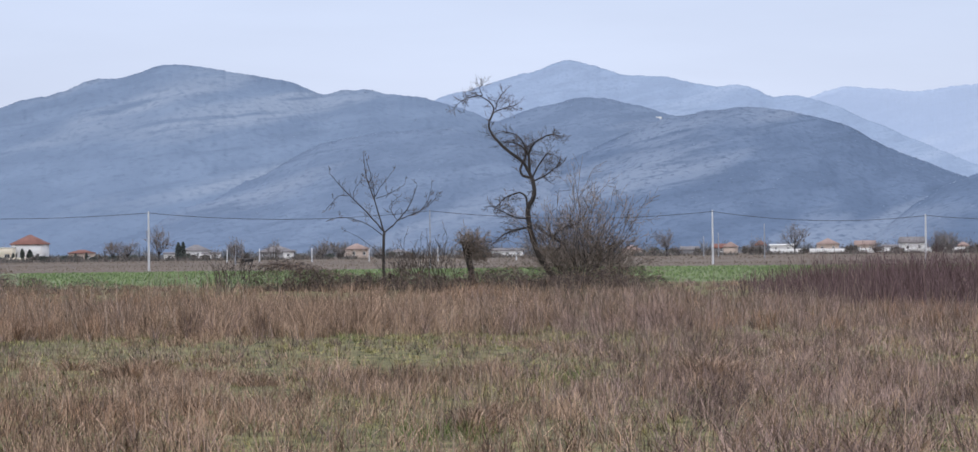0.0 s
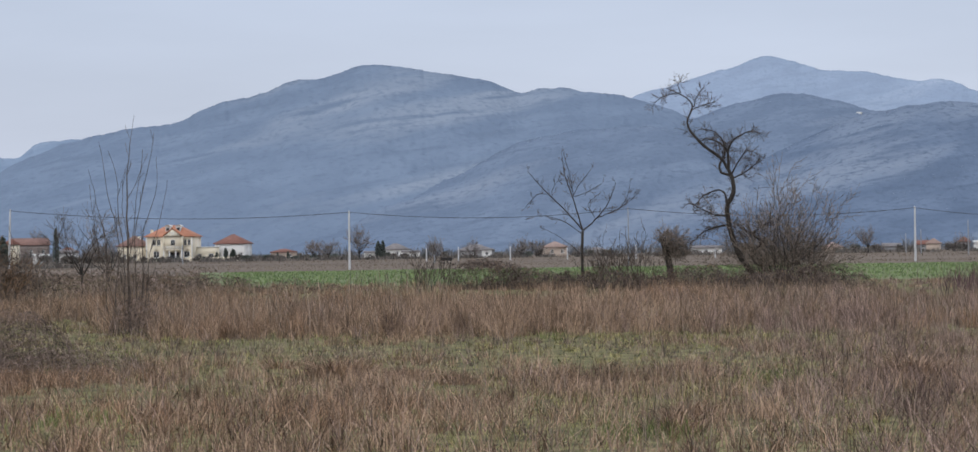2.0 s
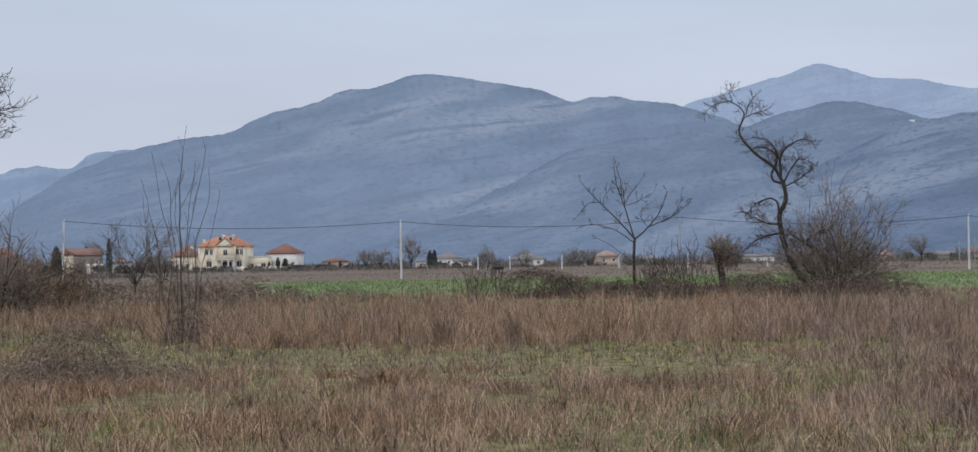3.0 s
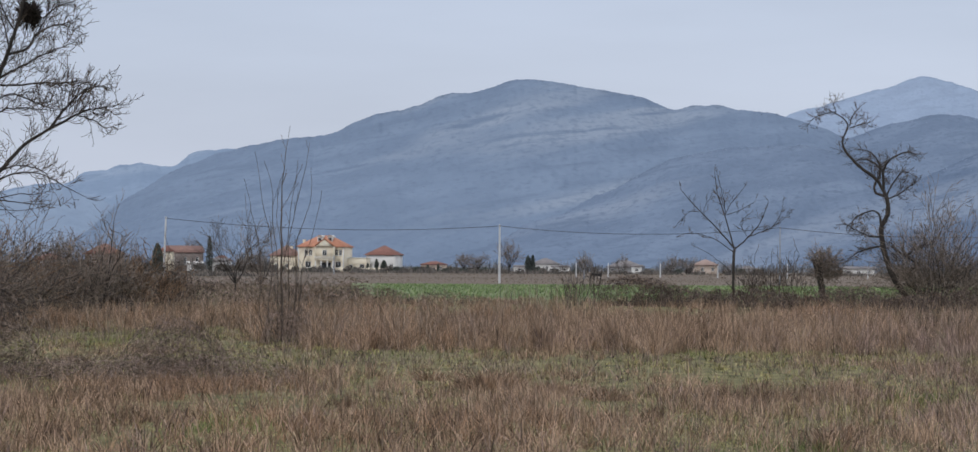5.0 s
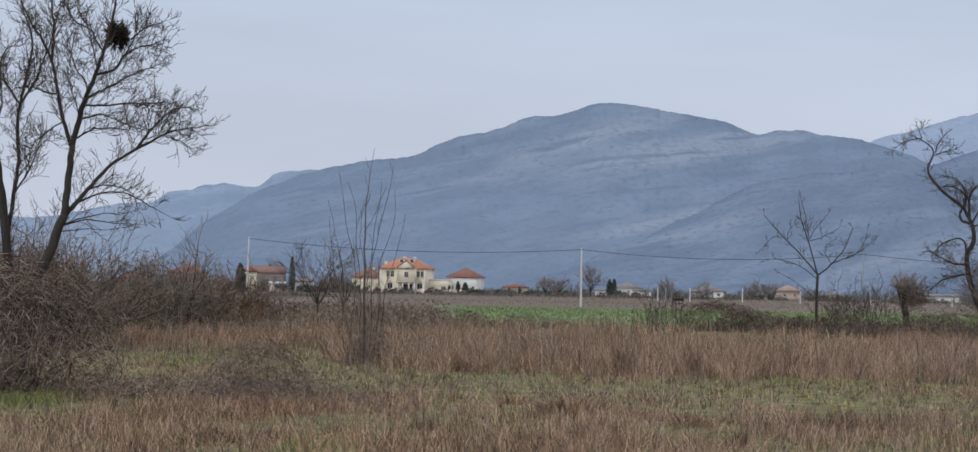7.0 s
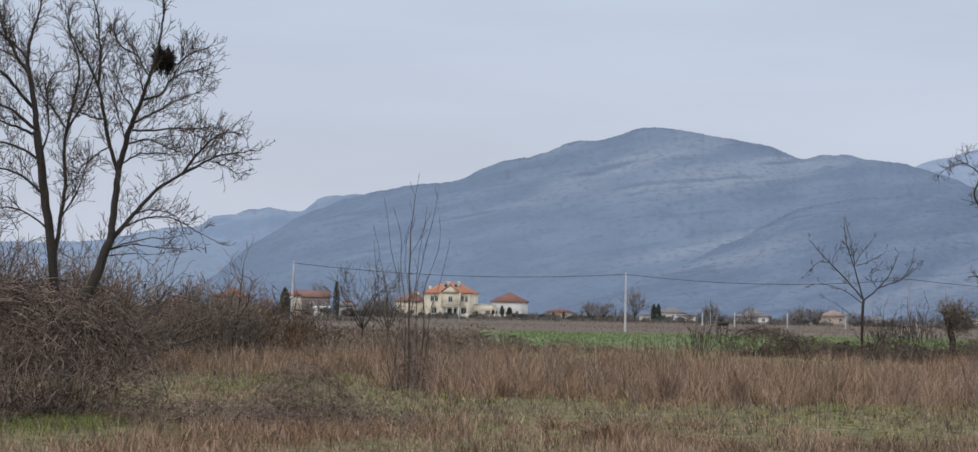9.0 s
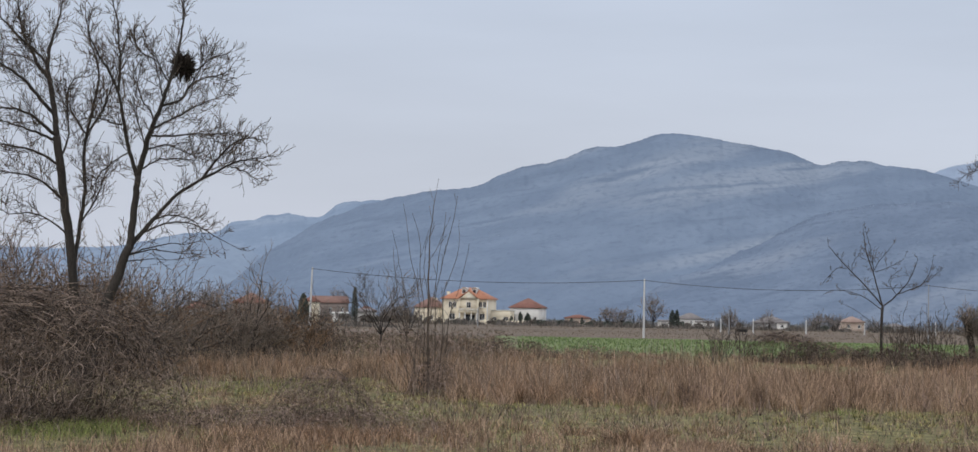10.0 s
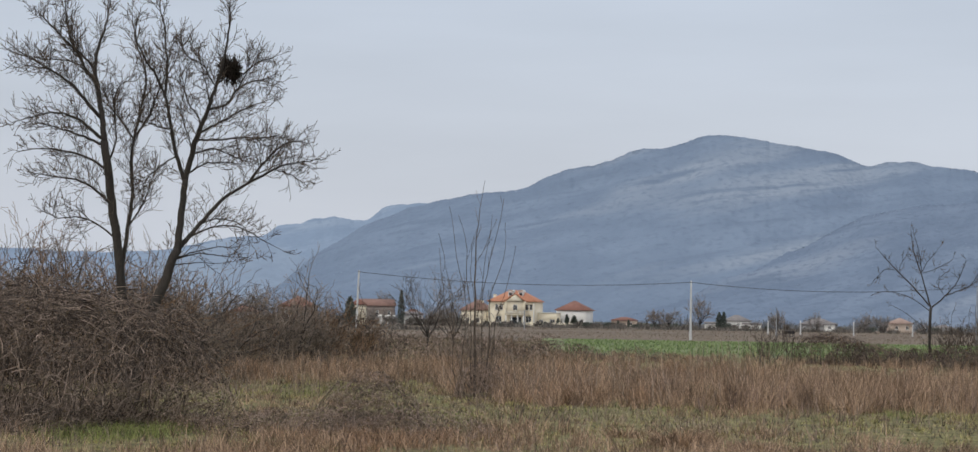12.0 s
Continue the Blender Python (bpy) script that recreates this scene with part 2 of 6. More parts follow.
def vnoise(x, y, seed=0):
    ix, iy = np.floor(x), np.floor(y)
    fx, fy = x - ix, y - iy
    fx, fy = fx * fx * (3 - 2 * fx), fy * fy * (3 - 2 * fy)
    a, b = lattice(ix, iy, seed), lattice(ix + 1, iy, seed)
    c, d = lattice(ix, iy + 1, seed), lattice(ix + 1, iy + 1, seed)
    return (a * (1 - fx) + b * fx) * (1 - fy) + (c * (1 - fx) + d * fx) * fy


def fbm(x, y, octaves=4, seed=0):
    tot, amp, s = 0.0, 0.5, 0.0
    for k in range(octaves):
        tot = tot + amp * vnoise(x * 2 ** k, y * 2 ** k, seed + k)
        s += amp
        amp *= 0.5
    return tot / s


def mesh_of(name, verts, faces, material, smooth=False):
    """A mesh from vertex and face arrays (faces: list of index arrays, each of one size)."""
    me = bpy.data.meshes.new(name)
    verts = np.ascontiguousarray(verts, dtype=np.float32).reshape(-1, 3)
    faces = [np.asarray(f, dtype=np.int32) for f in faces if len(f)]
    loops = np.concatenate([f.ravel() for f in faces])
    sizes = np.concatenate([np.full(len(f), f.shape[1]) for f in faces])
    starts = np.concatenate([[0], np.cumsum(sizes)[:-1]]).astype(np.int32)
    me.vertices.add(len(verts))
    me.vertices.foreach_set("co", verts.ravel())
    me.loops.add(len(loops))
    me.loops.foreach_set("vertex_index", loops)
    me.polygons.add(len(sizes))
    me.polygons.foreach_set("loop_start", starts)
    me.update(calc_edges=True)
    me.validate()
    if smooth:
        me.polygons.foreach_set("use_smooth", np.ones(len(sizes), dtype=bool))
    me.materials.append(material)
    return me


def tubes(lines, radii, sides=3):
    """Tapered tubes along N polylines of K points."""
    lines, radii = np.asarray(lines, float), np.asarray(radii, float)
    n, k = lines.shape[:2]
    tan = np.gradient(lines, axis=1)
    tan /= np.linalg.norm(tan, axis=2, keepdims=True) + 1e-9
    a = np.cross(tan, np.array([0.83, 0.31, -0.16]))
    a /= np.linalg.norm(a, axis=2, keepdims=True) + 1e-9
    b = np.cross(tan, a)
    ang = np.arange(sides) * 2 * np.pi / sides
    v = lines[:, :, None] + radii[:, :, None, None] * (a[:, :, None] * np.cos(ang)[:, None] + b[:, :, None] * np.sin(ang)[:, None])
    base = (np.arange(n) * k * sides)[:, None, None] + (np.arange(k - 1) * sides)[None, :, None]
    s, s2 = np.arange(sides), (np.arange(sides) + 1) % sides
    q = np.stack([base + s, base + s2, base + sides + s2, base + sides + s], -1).reshape(-1, 4)
    caps = []
    if sides > 2:
        caps = [(np.arange(n) * k * sides)[:, None] + (k - 1) * sides + s[None]]
    return v.reshape(-1, 3), [q, *caps]


def join(pieces):
    vs, fs, off = [], {}, 0
    for v, faces in pieces:
        vs.append(v)
        for f in faces:
            if len(f):
                fs.setdefault(f.shape[1], []).append(f + off)
        off += len(v)
    return np.concatenate(vs), [np.concatenate(f) for f in fs.values()]


def part(name, me, parent, label=""):
    ob = new(name, me)
    if parent is not None:
        ob.parent = parent
    return tagged(ob, label)


def polar(az, d, z=None):
    """A place az degrees to the left of the first view's line, d metres off, on the ground."""
    return Vector((-d * math.sin(radians(az)), d * math.cos(radians(az)), float(rise(d)) if z is None else z))


def rise(d):
    s = np.clip((np.asarray(d, float) - 320) / 360, 0, 1)
    return 0.25 * s * s * (3 - 2 * s)


def thing(name, at, label, category, group="", yaw=0.0, kind=""):
    e = new(name)
    e.empty_display_size = 0.3
    e.matrix_world = Matrix.Translation(at) @ pose(0, 0, 0, 0, 0, yaw)
    return tagged(e, label, category, group, kind)


# ---- ground ----


def sheet(name, material, az0, az1, d0, d1, na, nd, lift=0.0, label="", kind="structure", rough_edge=0.0):
    a = np.radians(np.linspace(az0, az1, na))
    u = np.linspace(0, 1, nd)
    d = d0 + (d1 - d0) * u ** 1.0 if d1 < 1000 else d0 * (d1 / d0) ** u
    A, D = np.meshgrid(a, d)
    if rough_edge:
        wob = (fbm(np.degrees(A) * 0.8, D * 0 + 3.3, 4, 5) - 0.5) * rough_edge
        D = D + wob * (1 - 2 * np.abs((D - d0) / (d1 - d0) - 0.5))
        D[0] += wob[0]
        D[-1] += wob[-1] * 2
    x, y = -D * np.sin(A), D * np.cos(A)
    z = rise(D) + lift
    v = np.stack([x, y, z], -1).reshape(-1, 3)
    i = np.arange(nd - 1)[:, None] * na + np.arange(na - 1)[None]
    q = np.stack([i, i + na, i + na + 1, i + 1], -1).reshape(-1, 4)[:, ::-1]
    ob = new(name, mesh_of(name, v, [q], material, True))
    return tagged(ob, label, name.split("_")[-1], kind=kind)


ground = sheet("ground", EARTH, -180, 180, 0.01, 4990, 181, 110, 0, "flat brown meadow ground with sparse grass")
fallow = sheet("fallow_field", PLOUGH, -22, 40, 240, 1700, 160, 60, 0.015, "brown fallow farmland before the village")
crop = sheet("crop_field", CROP_SOIL, -13.5, 12.6, 152, 285, 140, 40, 0.03, "strip of young green winter crop", rough_edge=10)

# ---- mountains ----


def ridged(u, v, octaves, seed):
    """Sharp-crested noise, 0 in the troughs and 1 on the crests."""
    tot, amp, s = 0.0, 1.0, 0.0
    for k in range(octaves):
        tot = tot + amp * (1 - np.abs(2 * vnoise(u * 2**k, v * 2**k, seed + k) - 1))
        s += amp
        amp *= 0.52
    return tot / s


BUSHES_FAR = []


def ridge(name, material, crest, d0, d1, relief, seed, label, na=320, nd=44, foot=0.0, cliff=None, tilt=20.0, scrub=0, coarse=1.0):
    """A range whose crest is given by a few (azimuth, elevation) pairs; slopes with slanting spurs and gullies run from its foot at d0 to the crest at d1."""
    ca, ce = np.array([c[0] for c in crest][::-1]), np.array([c[1] for c in crest][::-1])
    az = np.linspace(ca[0], ca[-1], na)
    # smooth monotone blend through the crest points
    k = np.clip(np.searchsorted(ca, az) - 1, 0, len(ca) - 2)
    m = np.gradient(ce, ca)
    h = ca[k + 1] - ca[k]
    s = (az - ca[k]) / h
    el = (2 * s**3 - 3 * s**2 + 1) * ce[k] + (s**3 - 2 * s**2 + s) * h * m[k] + (-2 * s**3 + 3 * s**2) * ce[k + 1] + (s**3 - s**2) * h * m[k + 1]
    el = el + (fbm(az * 2.3, az * 0 + seed, 5, seed) - 0.5) * 0.10 + (vnoise(az * 22, az * 0, seed) - 0.5) * 0.02
    u = np.linspace(0, 1.25, nd)
    A, U = np.meshgrid(az, u)
    D = d0 + (d1 - d0) * U
    top = d1 * np.tan(np.radians(el))[None] + EYE
    shape = np.where(U <= 1, 0.9 * U**0.95 + 0.1 * U**2, 1 - (U - 1) * 1.2)
    z = foot + (top - foot) * shape
    x, y = -D * np.sin(np.radians(A)), D * np.cos(np.radians(A))
    # spurs slant across the slope, with gullies, benches and knolls on them
    e_ = U * el[None].max()
    ct, st = math.cos(radians(tilt)), math.sin(radians(tilt))
    along, across = -A * ct + e_ * st, A * st + e_ * ct
    bend = fbm(along * 0.4, across * 0.4, 3, seed + 3) * 1.6
    fade = np.sin(np.pi * np.clip(U, 0, 1)) ** 0.6
    big = ridged(along * 0.16 * coarse + bend * 0.5, across * 0.55 * coarse + bend * 0.6, 3, seed + 11) - 0.62
    mid = ridged(along * 0.75 + bend, across * 1.5 + bend, 4, seed + 17) - 0.62
    fine = fbm(A * 7.0, e_ * 11.0, 4, seed + 23) - 0.5
    z = z + relief * (0.85 * big + 0.34 * mid + 0.17 * fine) * fade
    if cliff:
        # a broken rock band some way under the crest
        drop, at, az_from, az_to = cliff
        span = np.clip((A - az_from) / 3.0, 0, 1) * np.clip((az_to - A) / 1.5, 0, 1)
        edge = np.clip((U - at - 0.08 * (fbm(A * 1.6, A * 0 + 2.2, 4, seed + 31) - 0.5)) / 0.03, 0, 1)
        z = z + drop * top * span * edge * np.clip((1 - U) / (1 - at), 0, 1) * (0.5 + 0.9 * fbm(A * 9.0, A * 0, 3, seed + 37))
    v = np.stack([x, y, z], -1)
    i = np.arange(nd - 1)[:, None] * na + np.arange(na - 1)[None]
    q = np.stack([i, i + 1, i + na + 1, i + na], -1).reshape(-1, 4)
    ob = new(name, mesh_of(name, v.reshape(-1, 3), [q], material, True))
    if scrub:
        # low bushes dotted over the slope, thicker in patches and along the crest
        g = np.random.default_rng(seed + 41)
        n = scrub * 4
        cu, cv = np.where(g.random(n) < 0.5, g.uniform(0.97, 1.0, n), g.uniform(0.2, 1.0, n)) / 1.25 * (nd - 1), g.uniform(0.01, 0.99, n) * (na - 1)
        iu, iv = cu.astype(int), cv.astype(int)
        fu, fv = (cu - iu)[:, None], (cv - iv)[:, None]
        p = (v[iu, iv] * (1 - fu) + v[iu + 1, iv] * fu) * (1 - fv) + (v[iu, iv + 1] * (1 - fu) + v[iu + 1, iv + 1] * fu) * fv
        dense = fbm(A[iu, iv] * 0.9 + seed, e_[iu, iv] * 1.6, 4, seed + 43)
        p = p[g.random(n) < np.clip((dense - 0.42) * 3.2, 0.06, 1) + 0.35 * (cu > 0.75 * (nd - 1))][:scrub]
        size = g.uniform(0.5, 1.35, len(p)) ** 1.2
        spin = g.uniform(0, 2 * np.pi, len(p))
        ring = [np.stack([np.cos(spin + a) * size * g.uniform(0.7, 1.3, len(p)), np.sin(spin + a) * size, size * g.uniform(0.0, 0.5, len(p))], -1) for a in (0, 1.57, 3.14, 4.71)]
        tip = np.stack([0 * size, 0 * size, size * g.uniform(0.4, 0.9, len(p))], -1)
        b = np.stack([p + r for r in ring] + [p + tip], 1).reshape(-1, 3)
        j = np.arange(len(p))[:, None] * 5
        BUSHES_FAR.append((b, [np.concatenate([j + np.array([[c, (c + 1) % 4, 4]]) for c in range(4)])]))
    return tagged(ob, label, "mountain", kind="structure")


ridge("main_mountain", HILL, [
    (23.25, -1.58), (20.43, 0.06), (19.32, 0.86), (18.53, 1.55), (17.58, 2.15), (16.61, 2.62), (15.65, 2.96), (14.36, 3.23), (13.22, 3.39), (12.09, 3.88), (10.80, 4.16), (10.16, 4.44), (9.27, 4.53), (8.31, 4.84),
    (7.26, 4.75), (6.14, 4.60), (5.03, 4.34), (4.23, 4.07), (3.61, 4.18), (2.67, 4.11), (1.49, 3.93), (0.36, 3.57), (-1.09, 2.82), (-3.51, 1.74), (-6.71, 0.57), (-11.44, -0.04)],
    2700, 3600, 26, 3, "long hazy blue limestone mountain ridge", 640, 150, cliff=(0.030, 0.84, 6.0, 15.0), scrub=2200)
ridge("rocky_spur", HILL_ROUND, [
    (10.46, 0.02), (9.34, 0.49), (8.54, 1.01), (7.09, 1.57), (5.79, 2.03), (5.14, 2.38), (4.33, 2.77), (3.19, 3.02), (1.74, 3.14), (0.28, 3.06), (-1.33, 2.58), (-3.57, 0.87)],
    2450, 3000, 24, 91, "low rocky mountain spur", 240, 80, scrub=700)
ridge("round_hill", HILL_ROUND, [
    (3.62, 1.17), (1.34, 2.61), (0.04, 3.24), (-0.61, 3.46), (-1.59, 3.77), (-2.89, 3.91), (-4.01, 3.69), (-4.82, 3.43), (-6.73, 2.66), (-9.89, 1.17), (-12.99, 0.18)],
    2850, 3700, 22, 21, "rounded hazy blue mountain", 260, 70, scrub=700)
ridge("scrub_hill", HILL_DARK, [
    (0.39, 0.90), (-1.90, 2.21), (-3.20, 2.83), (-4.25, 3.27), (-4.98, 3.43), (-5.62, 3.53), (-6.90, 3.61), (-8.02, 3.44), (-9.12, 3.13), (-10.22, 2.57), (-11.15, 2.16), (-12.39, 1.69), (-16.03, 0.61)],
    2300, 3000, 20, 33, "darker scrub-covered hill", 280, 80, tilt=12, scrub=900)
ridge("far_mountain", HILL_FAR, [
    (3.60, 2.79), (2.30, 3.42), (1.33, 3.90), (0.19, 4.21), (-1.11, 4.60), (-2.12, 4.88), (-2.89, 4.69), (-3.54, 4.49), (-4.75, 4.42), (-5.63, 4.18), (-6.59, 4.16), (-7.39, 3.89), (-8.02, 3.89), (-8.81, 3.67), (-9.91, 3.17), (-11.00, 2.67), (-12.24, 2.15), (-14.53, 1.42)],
    3850, 4250, 22, 44, "far mountain paled by painted haze", 280, 56, tilt=-30)
ridge("haziest_mountain", HILL_HAZIEST, [
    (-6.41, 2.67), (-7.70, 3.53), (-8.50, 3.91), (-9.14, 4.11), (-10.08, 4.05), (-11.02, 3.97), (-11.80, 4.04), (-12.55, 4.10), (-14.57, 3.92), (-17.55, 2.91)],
    4250, 4500, 12, 55, "haziest far mountain")
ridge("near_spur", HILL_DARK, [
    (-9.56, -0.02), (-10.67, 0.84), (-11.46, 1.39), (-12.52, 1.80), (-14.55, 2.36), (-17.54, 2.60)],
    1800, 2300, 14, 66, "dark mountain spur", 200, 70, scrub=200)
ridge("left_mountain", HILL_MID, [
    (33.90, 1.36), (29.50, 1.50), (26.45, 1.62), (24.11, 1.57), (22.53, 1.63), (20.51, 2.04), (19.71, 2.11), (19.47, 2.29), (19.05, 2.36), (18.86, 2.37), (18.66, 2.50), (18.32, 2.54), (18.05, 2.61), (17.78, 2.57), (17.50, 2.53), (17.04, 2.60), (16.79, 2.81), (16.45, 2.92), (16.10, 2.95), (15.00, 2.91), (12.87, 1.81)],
    3800, 4250, 14, 77, "far mountain range paled by painted haze", 280, 50, tilt=-25)
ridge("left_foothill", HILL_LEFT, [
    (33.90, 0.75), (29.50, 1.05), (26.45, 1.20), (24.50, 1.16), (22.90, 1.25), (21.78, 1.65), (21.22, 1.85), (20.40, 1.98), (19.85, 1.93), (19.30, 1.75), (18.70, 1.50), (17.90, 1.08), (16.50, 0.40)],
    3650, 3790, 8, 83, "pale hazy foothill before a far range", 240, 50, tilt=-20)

tagged(new("hillside_scrub", mesh_of("hillside_scrub", *join(BUSHES_FAR), HILL_SCRUB)), "low haze-blue bushes dotted over the mountain slopes", "bushes", kind="stuff")

# ---- grasses ----


def strands(x, y, a, length, width, lean, droop, g, tiers=3):
    """Bent blades of grass from roots (x, y): each rises at its own slant and sags towards its tip."""
    n = len(x)
    way = g.uniform(0, 2 * np.pi, n)
    dx, dy = np.cos(way), np.sin(way)
    slant = np.clip(np.abs(g.normal(0, lean, n)), 0, 1.35)
    sag = droop * g.uniform(0.1, 1.0, n)
    face = np.radians(a) + g.uniform(-1.0, 1.0, n)
    w = width * g.uniform(0.55, 1.35, n) * 0.5
    w = np.stack([np.cos(face) * w, np.sin(face) * w, 0 * w], -1)
    z0 = rise(np.hypot(x, y)) - 0.02
    pts = []
    for s in np.linspace(0, 1, tiers):
        out = length * (np.sin(slant) * s + sag * s * s)
        up = length * (np.cos(slant) * s - 0.55 * sag * s * s)
        pts.append(np.stack([x + dx * out, y + dy * out, z0 + np.maximum(up, 0.012 * s)], -1))
    rows = []
    for k, p in enumerate(pts[:-1]):
        f = 1 - 0.45 * k / (tiers - 1)
        rows += [p - w * f, p + w * f]
    v = np.stack(rows + [pts[-1]], 1).reshape(-1, 3)
    m = 2 * (tiers - 1) + 1
    i = np.arange(n)[:, None] * m
    quads = [i + np.array([[2 * k, 2 * k + 1, 2 * k + 3, 2 * k + 2]]) for k in range(tiers - 2)]
    return v, [np.concatenate(quads) if len(quads) > 1 else quads[0], i + np.array([[m - 3, m - 2, m - 1]])]


def scatter(per_m2, az0, az1, d0, d1, keep, g):
    """Roots spread over a sector; keep(x, y, az, d) gives the share kept and the height factor."""
    n = int(0.5 * math.radians(az1 - az0) * (d1**2 - d0**2) * per_m2)
    d, a = np.sqrt(g.uniform(d0**2, d1**2, n)), g.uniform(az0, az1, n)
    x, y = -d * np.sin(np.radians(a)), d * np.cos(np.radians(a))
    share, hf = keep(x, y, a, d)
    ok = g.random(n) < share
    return x[ok], y[ok], a[ok], hf[ok]


def blades(per_m2, az0, az1, d0, d1, height, width, lean, keep, seed, hvar=0.35, droop=0.25):
    """Single blades or stalks scattered over a sector."""
    g = np.random.default_rng(seed)
    x, y, a, hf = scatter(per_m2, az0, az1, d0, d1, keep, g)
    return strands(x, y, a, height * hf * np.clip(g.normal(1, hvar, len(x)), 0.25, 1.9), width, lean, droop, g)


def tussocks(per_m2, blades_each, az0, az1, d0, d1, height, width, keep, seed, radius=0.16, lean=0.45, droop=0.4, tiers=3):
    """Grass in tufts of uneven size; the blades fan out of each tuft and cross one another."""
    g = np.random.default_rng(seed)
    x, y, a, hf = scatter(per_m2, az0, az1, d0, d1, keep, g)
    size = g.uniform(0.4, 1.5, len(x))
    k = np.maximum(3, (blades_each * size * g.uniform(0.6, 1.4, len(x))).astype(int))
    t = np.repeat(np.arange(len(x)), k)
    ang, rr = g.uniform(0, 2 * np.pi, len(t)), np.sqrt(g.random(len(t)))
    off = radius * size[t] * rr
    length = height * hf[t] * (0.55 + 0.45 * size[t]) * np.clip(g.normal(0.85, 0.34, len(t)), 0.2, 1.7) * (1 - 0.25 * rr)
    return strands(x[t] + off * np.cos(ang), y[t] + off * np.sin(ang), a[t], length, width, lean, droop, g, tiers)


def stuff(name, pieces, material, label, category="grass"):
    v, f = join(pieces) if isinstance(pieces, list) else pieces
    return tagged(new(name, mesh_of(name, v, f, material)), label, category, kind="stuff")


def front(a):
    """Where the tall grass belt begins, by azimuth."""
    return 60.5 + np.maximum(17 * np.clip((a - 14.6) / 0.8, 0, 1), 8.5 * np.exp(-(((a - 14.35) / 0.55) ** 4))) + 5 * (fbm(a * 0.9, a * 0 + 1.7, 3, 6) - 0.5) + 2.4 * (fbm(a * 4.0, a * 0 + 3.1, 2, 8) - 0.5)


def stalk_bank(a, d):
    """How far a place lies inside the bank of purple stalks."""
    return np.clip((d - 98 + (-6 - a) * 4.6) / 8, 0, 1) * np.clip((-6.0 - a) / 1.5, 0, 1)


def mauve_share(x, y, a, d):
    """The share of greyish mauve grass, which takes over towards the stalk bank."""
    return np.clip(0.10 + (-0.5 - a) / 5 + 1.3 * (fbm(x * 0.12, y * 0.07, 3, 14) - 0.5), 0.06, 0.7)


def belt_keep(x, y, a, d):
    patch = fbm(x * 0.16, y * 0.09, 4, 2)
    s = np.clip((d - front(a)) / 0.8, 0, 1) * np.clip((108 - d) / 12, 0.45, 1)
    far_cut = np.where(a > 14, np.clip((112 - d) / 8, 0, 1), np.where((a > -5) & (a < 2.6), np.clip((117 - d) / 5, 0.12, 1), 1.0))
    low = 1 - 0.3 * np.clip((-4 - a) / 2, 0, 1)
    clump = np.clip((fbm(x * 0.55, y * 0.4, 3, 47) - 0.3) * 3, 0.25, 1)
    return s * far_cut * (1 - 0.9 * stalk_bank(a, d)) * np.clip(0.35 + 1.1 * patch, 0, 1) * clump, low * (0.60 + 0.75 * patch) * (0.72 + 0.4 * clump) * np.clip(1.25 - (d - 60) / 150, 0.5, 1.1)


LUSH_SPOTS = ((1.09, 27.9), (-2.32, 40.2), (22.4, 46.0), (23.1, 45.6), (23.8, 45.4), (24.5, 46.0), (25.1, 43.5), (24.0, 43.5), (23.0, 43.0), (24.6, 42.0), (22.6, 44.0), (0.73, 28.3), (15.82, 32.1), (3.65, 59.7), (18.6, 68.0), (17.9, 73.0))


def bare_before(x, y):
    """How far a place lies on or just before a patch of fresh grass, where no tall grass stands."""
    s = 0 * x
    for az, dd in LUSH_SPOTS:
        q = polar(az, dd - 1.2)
        s = np.maximum(s, np.exp(-(((x - q.x) / 1.2) ** 2 + ((y - q.y) / 2.2) ** 2)))
    return s


def cleared(a, d):
    """How far a place lies in the green gap before the great bramble mound, where no dry grass stands."""
    return np.exp(-(((a - 23.7) / 1.75) ** 4)) * np.clip((d - 35) / 3, 0, 1) * np.clip((50 - d) / 2, 0, 1)


def lawn_at(x, y, a, d):
    """How far a place lies on the grazed lawn before the belt."""
    right = np.clip((-1.0 - a) / 2.5, 0, 1)
    edge = 40.5 + 9 * (fbm(x * 0.15, y * 0.05, 3, 3) - 0.5) + 3 * np.clip((a - 8) / 6, 0, 1)
    return np.clip((d - edge) / 3, 0, 1) * (1 - right) * np.where(d > front(a), 0.0, 1.0)


def near_keep(x, y, a, d):
    patch = fbm(x * 0.2, y * 0.11, 4, 19)
    right = np.clip((-1.5 - a) / 3, 0, 1)
    lawn = lawn_at(x, y, a, d)
    gap = np.maximum(np.clip((fbm(x * 0.55, y * 0.24, 3, 53) - 0.41) * 7, np.where(d < 33, 0.3, 0.1), 1), 0.3 * right)
    tuft = np.clip((fbm(x * 0.55, y * 0.3, 3, 27) - 0.59) * 10, 0, 1)
    s = np.maximum(np.clip((patch - 0.30) * 5, 0.4, 1), 0.9 * right) * gap * (1 - lawn) + lawn * np.maximum(0.16 * gap, 0.75 * tuft)
    return s * (1 - 0.85 * bare_before(x, y)) * (1 - 0.93 * cleared(a, d)) * np.where(d > front(a), 0.0, 1.0), (0.55 + 0.8 * patch + 0.2 * right) * (1 + lawn * np.where(tuft > 0.2, 0.1, -0.45))


def plain(keep):
    """The straw-coloured share of a grass."""
    def kept(x, y, a, d):
        s, h = keep(x, y, a, d)
        return s * (1 - mauve_share(x, y, a, d)), h
    return kept


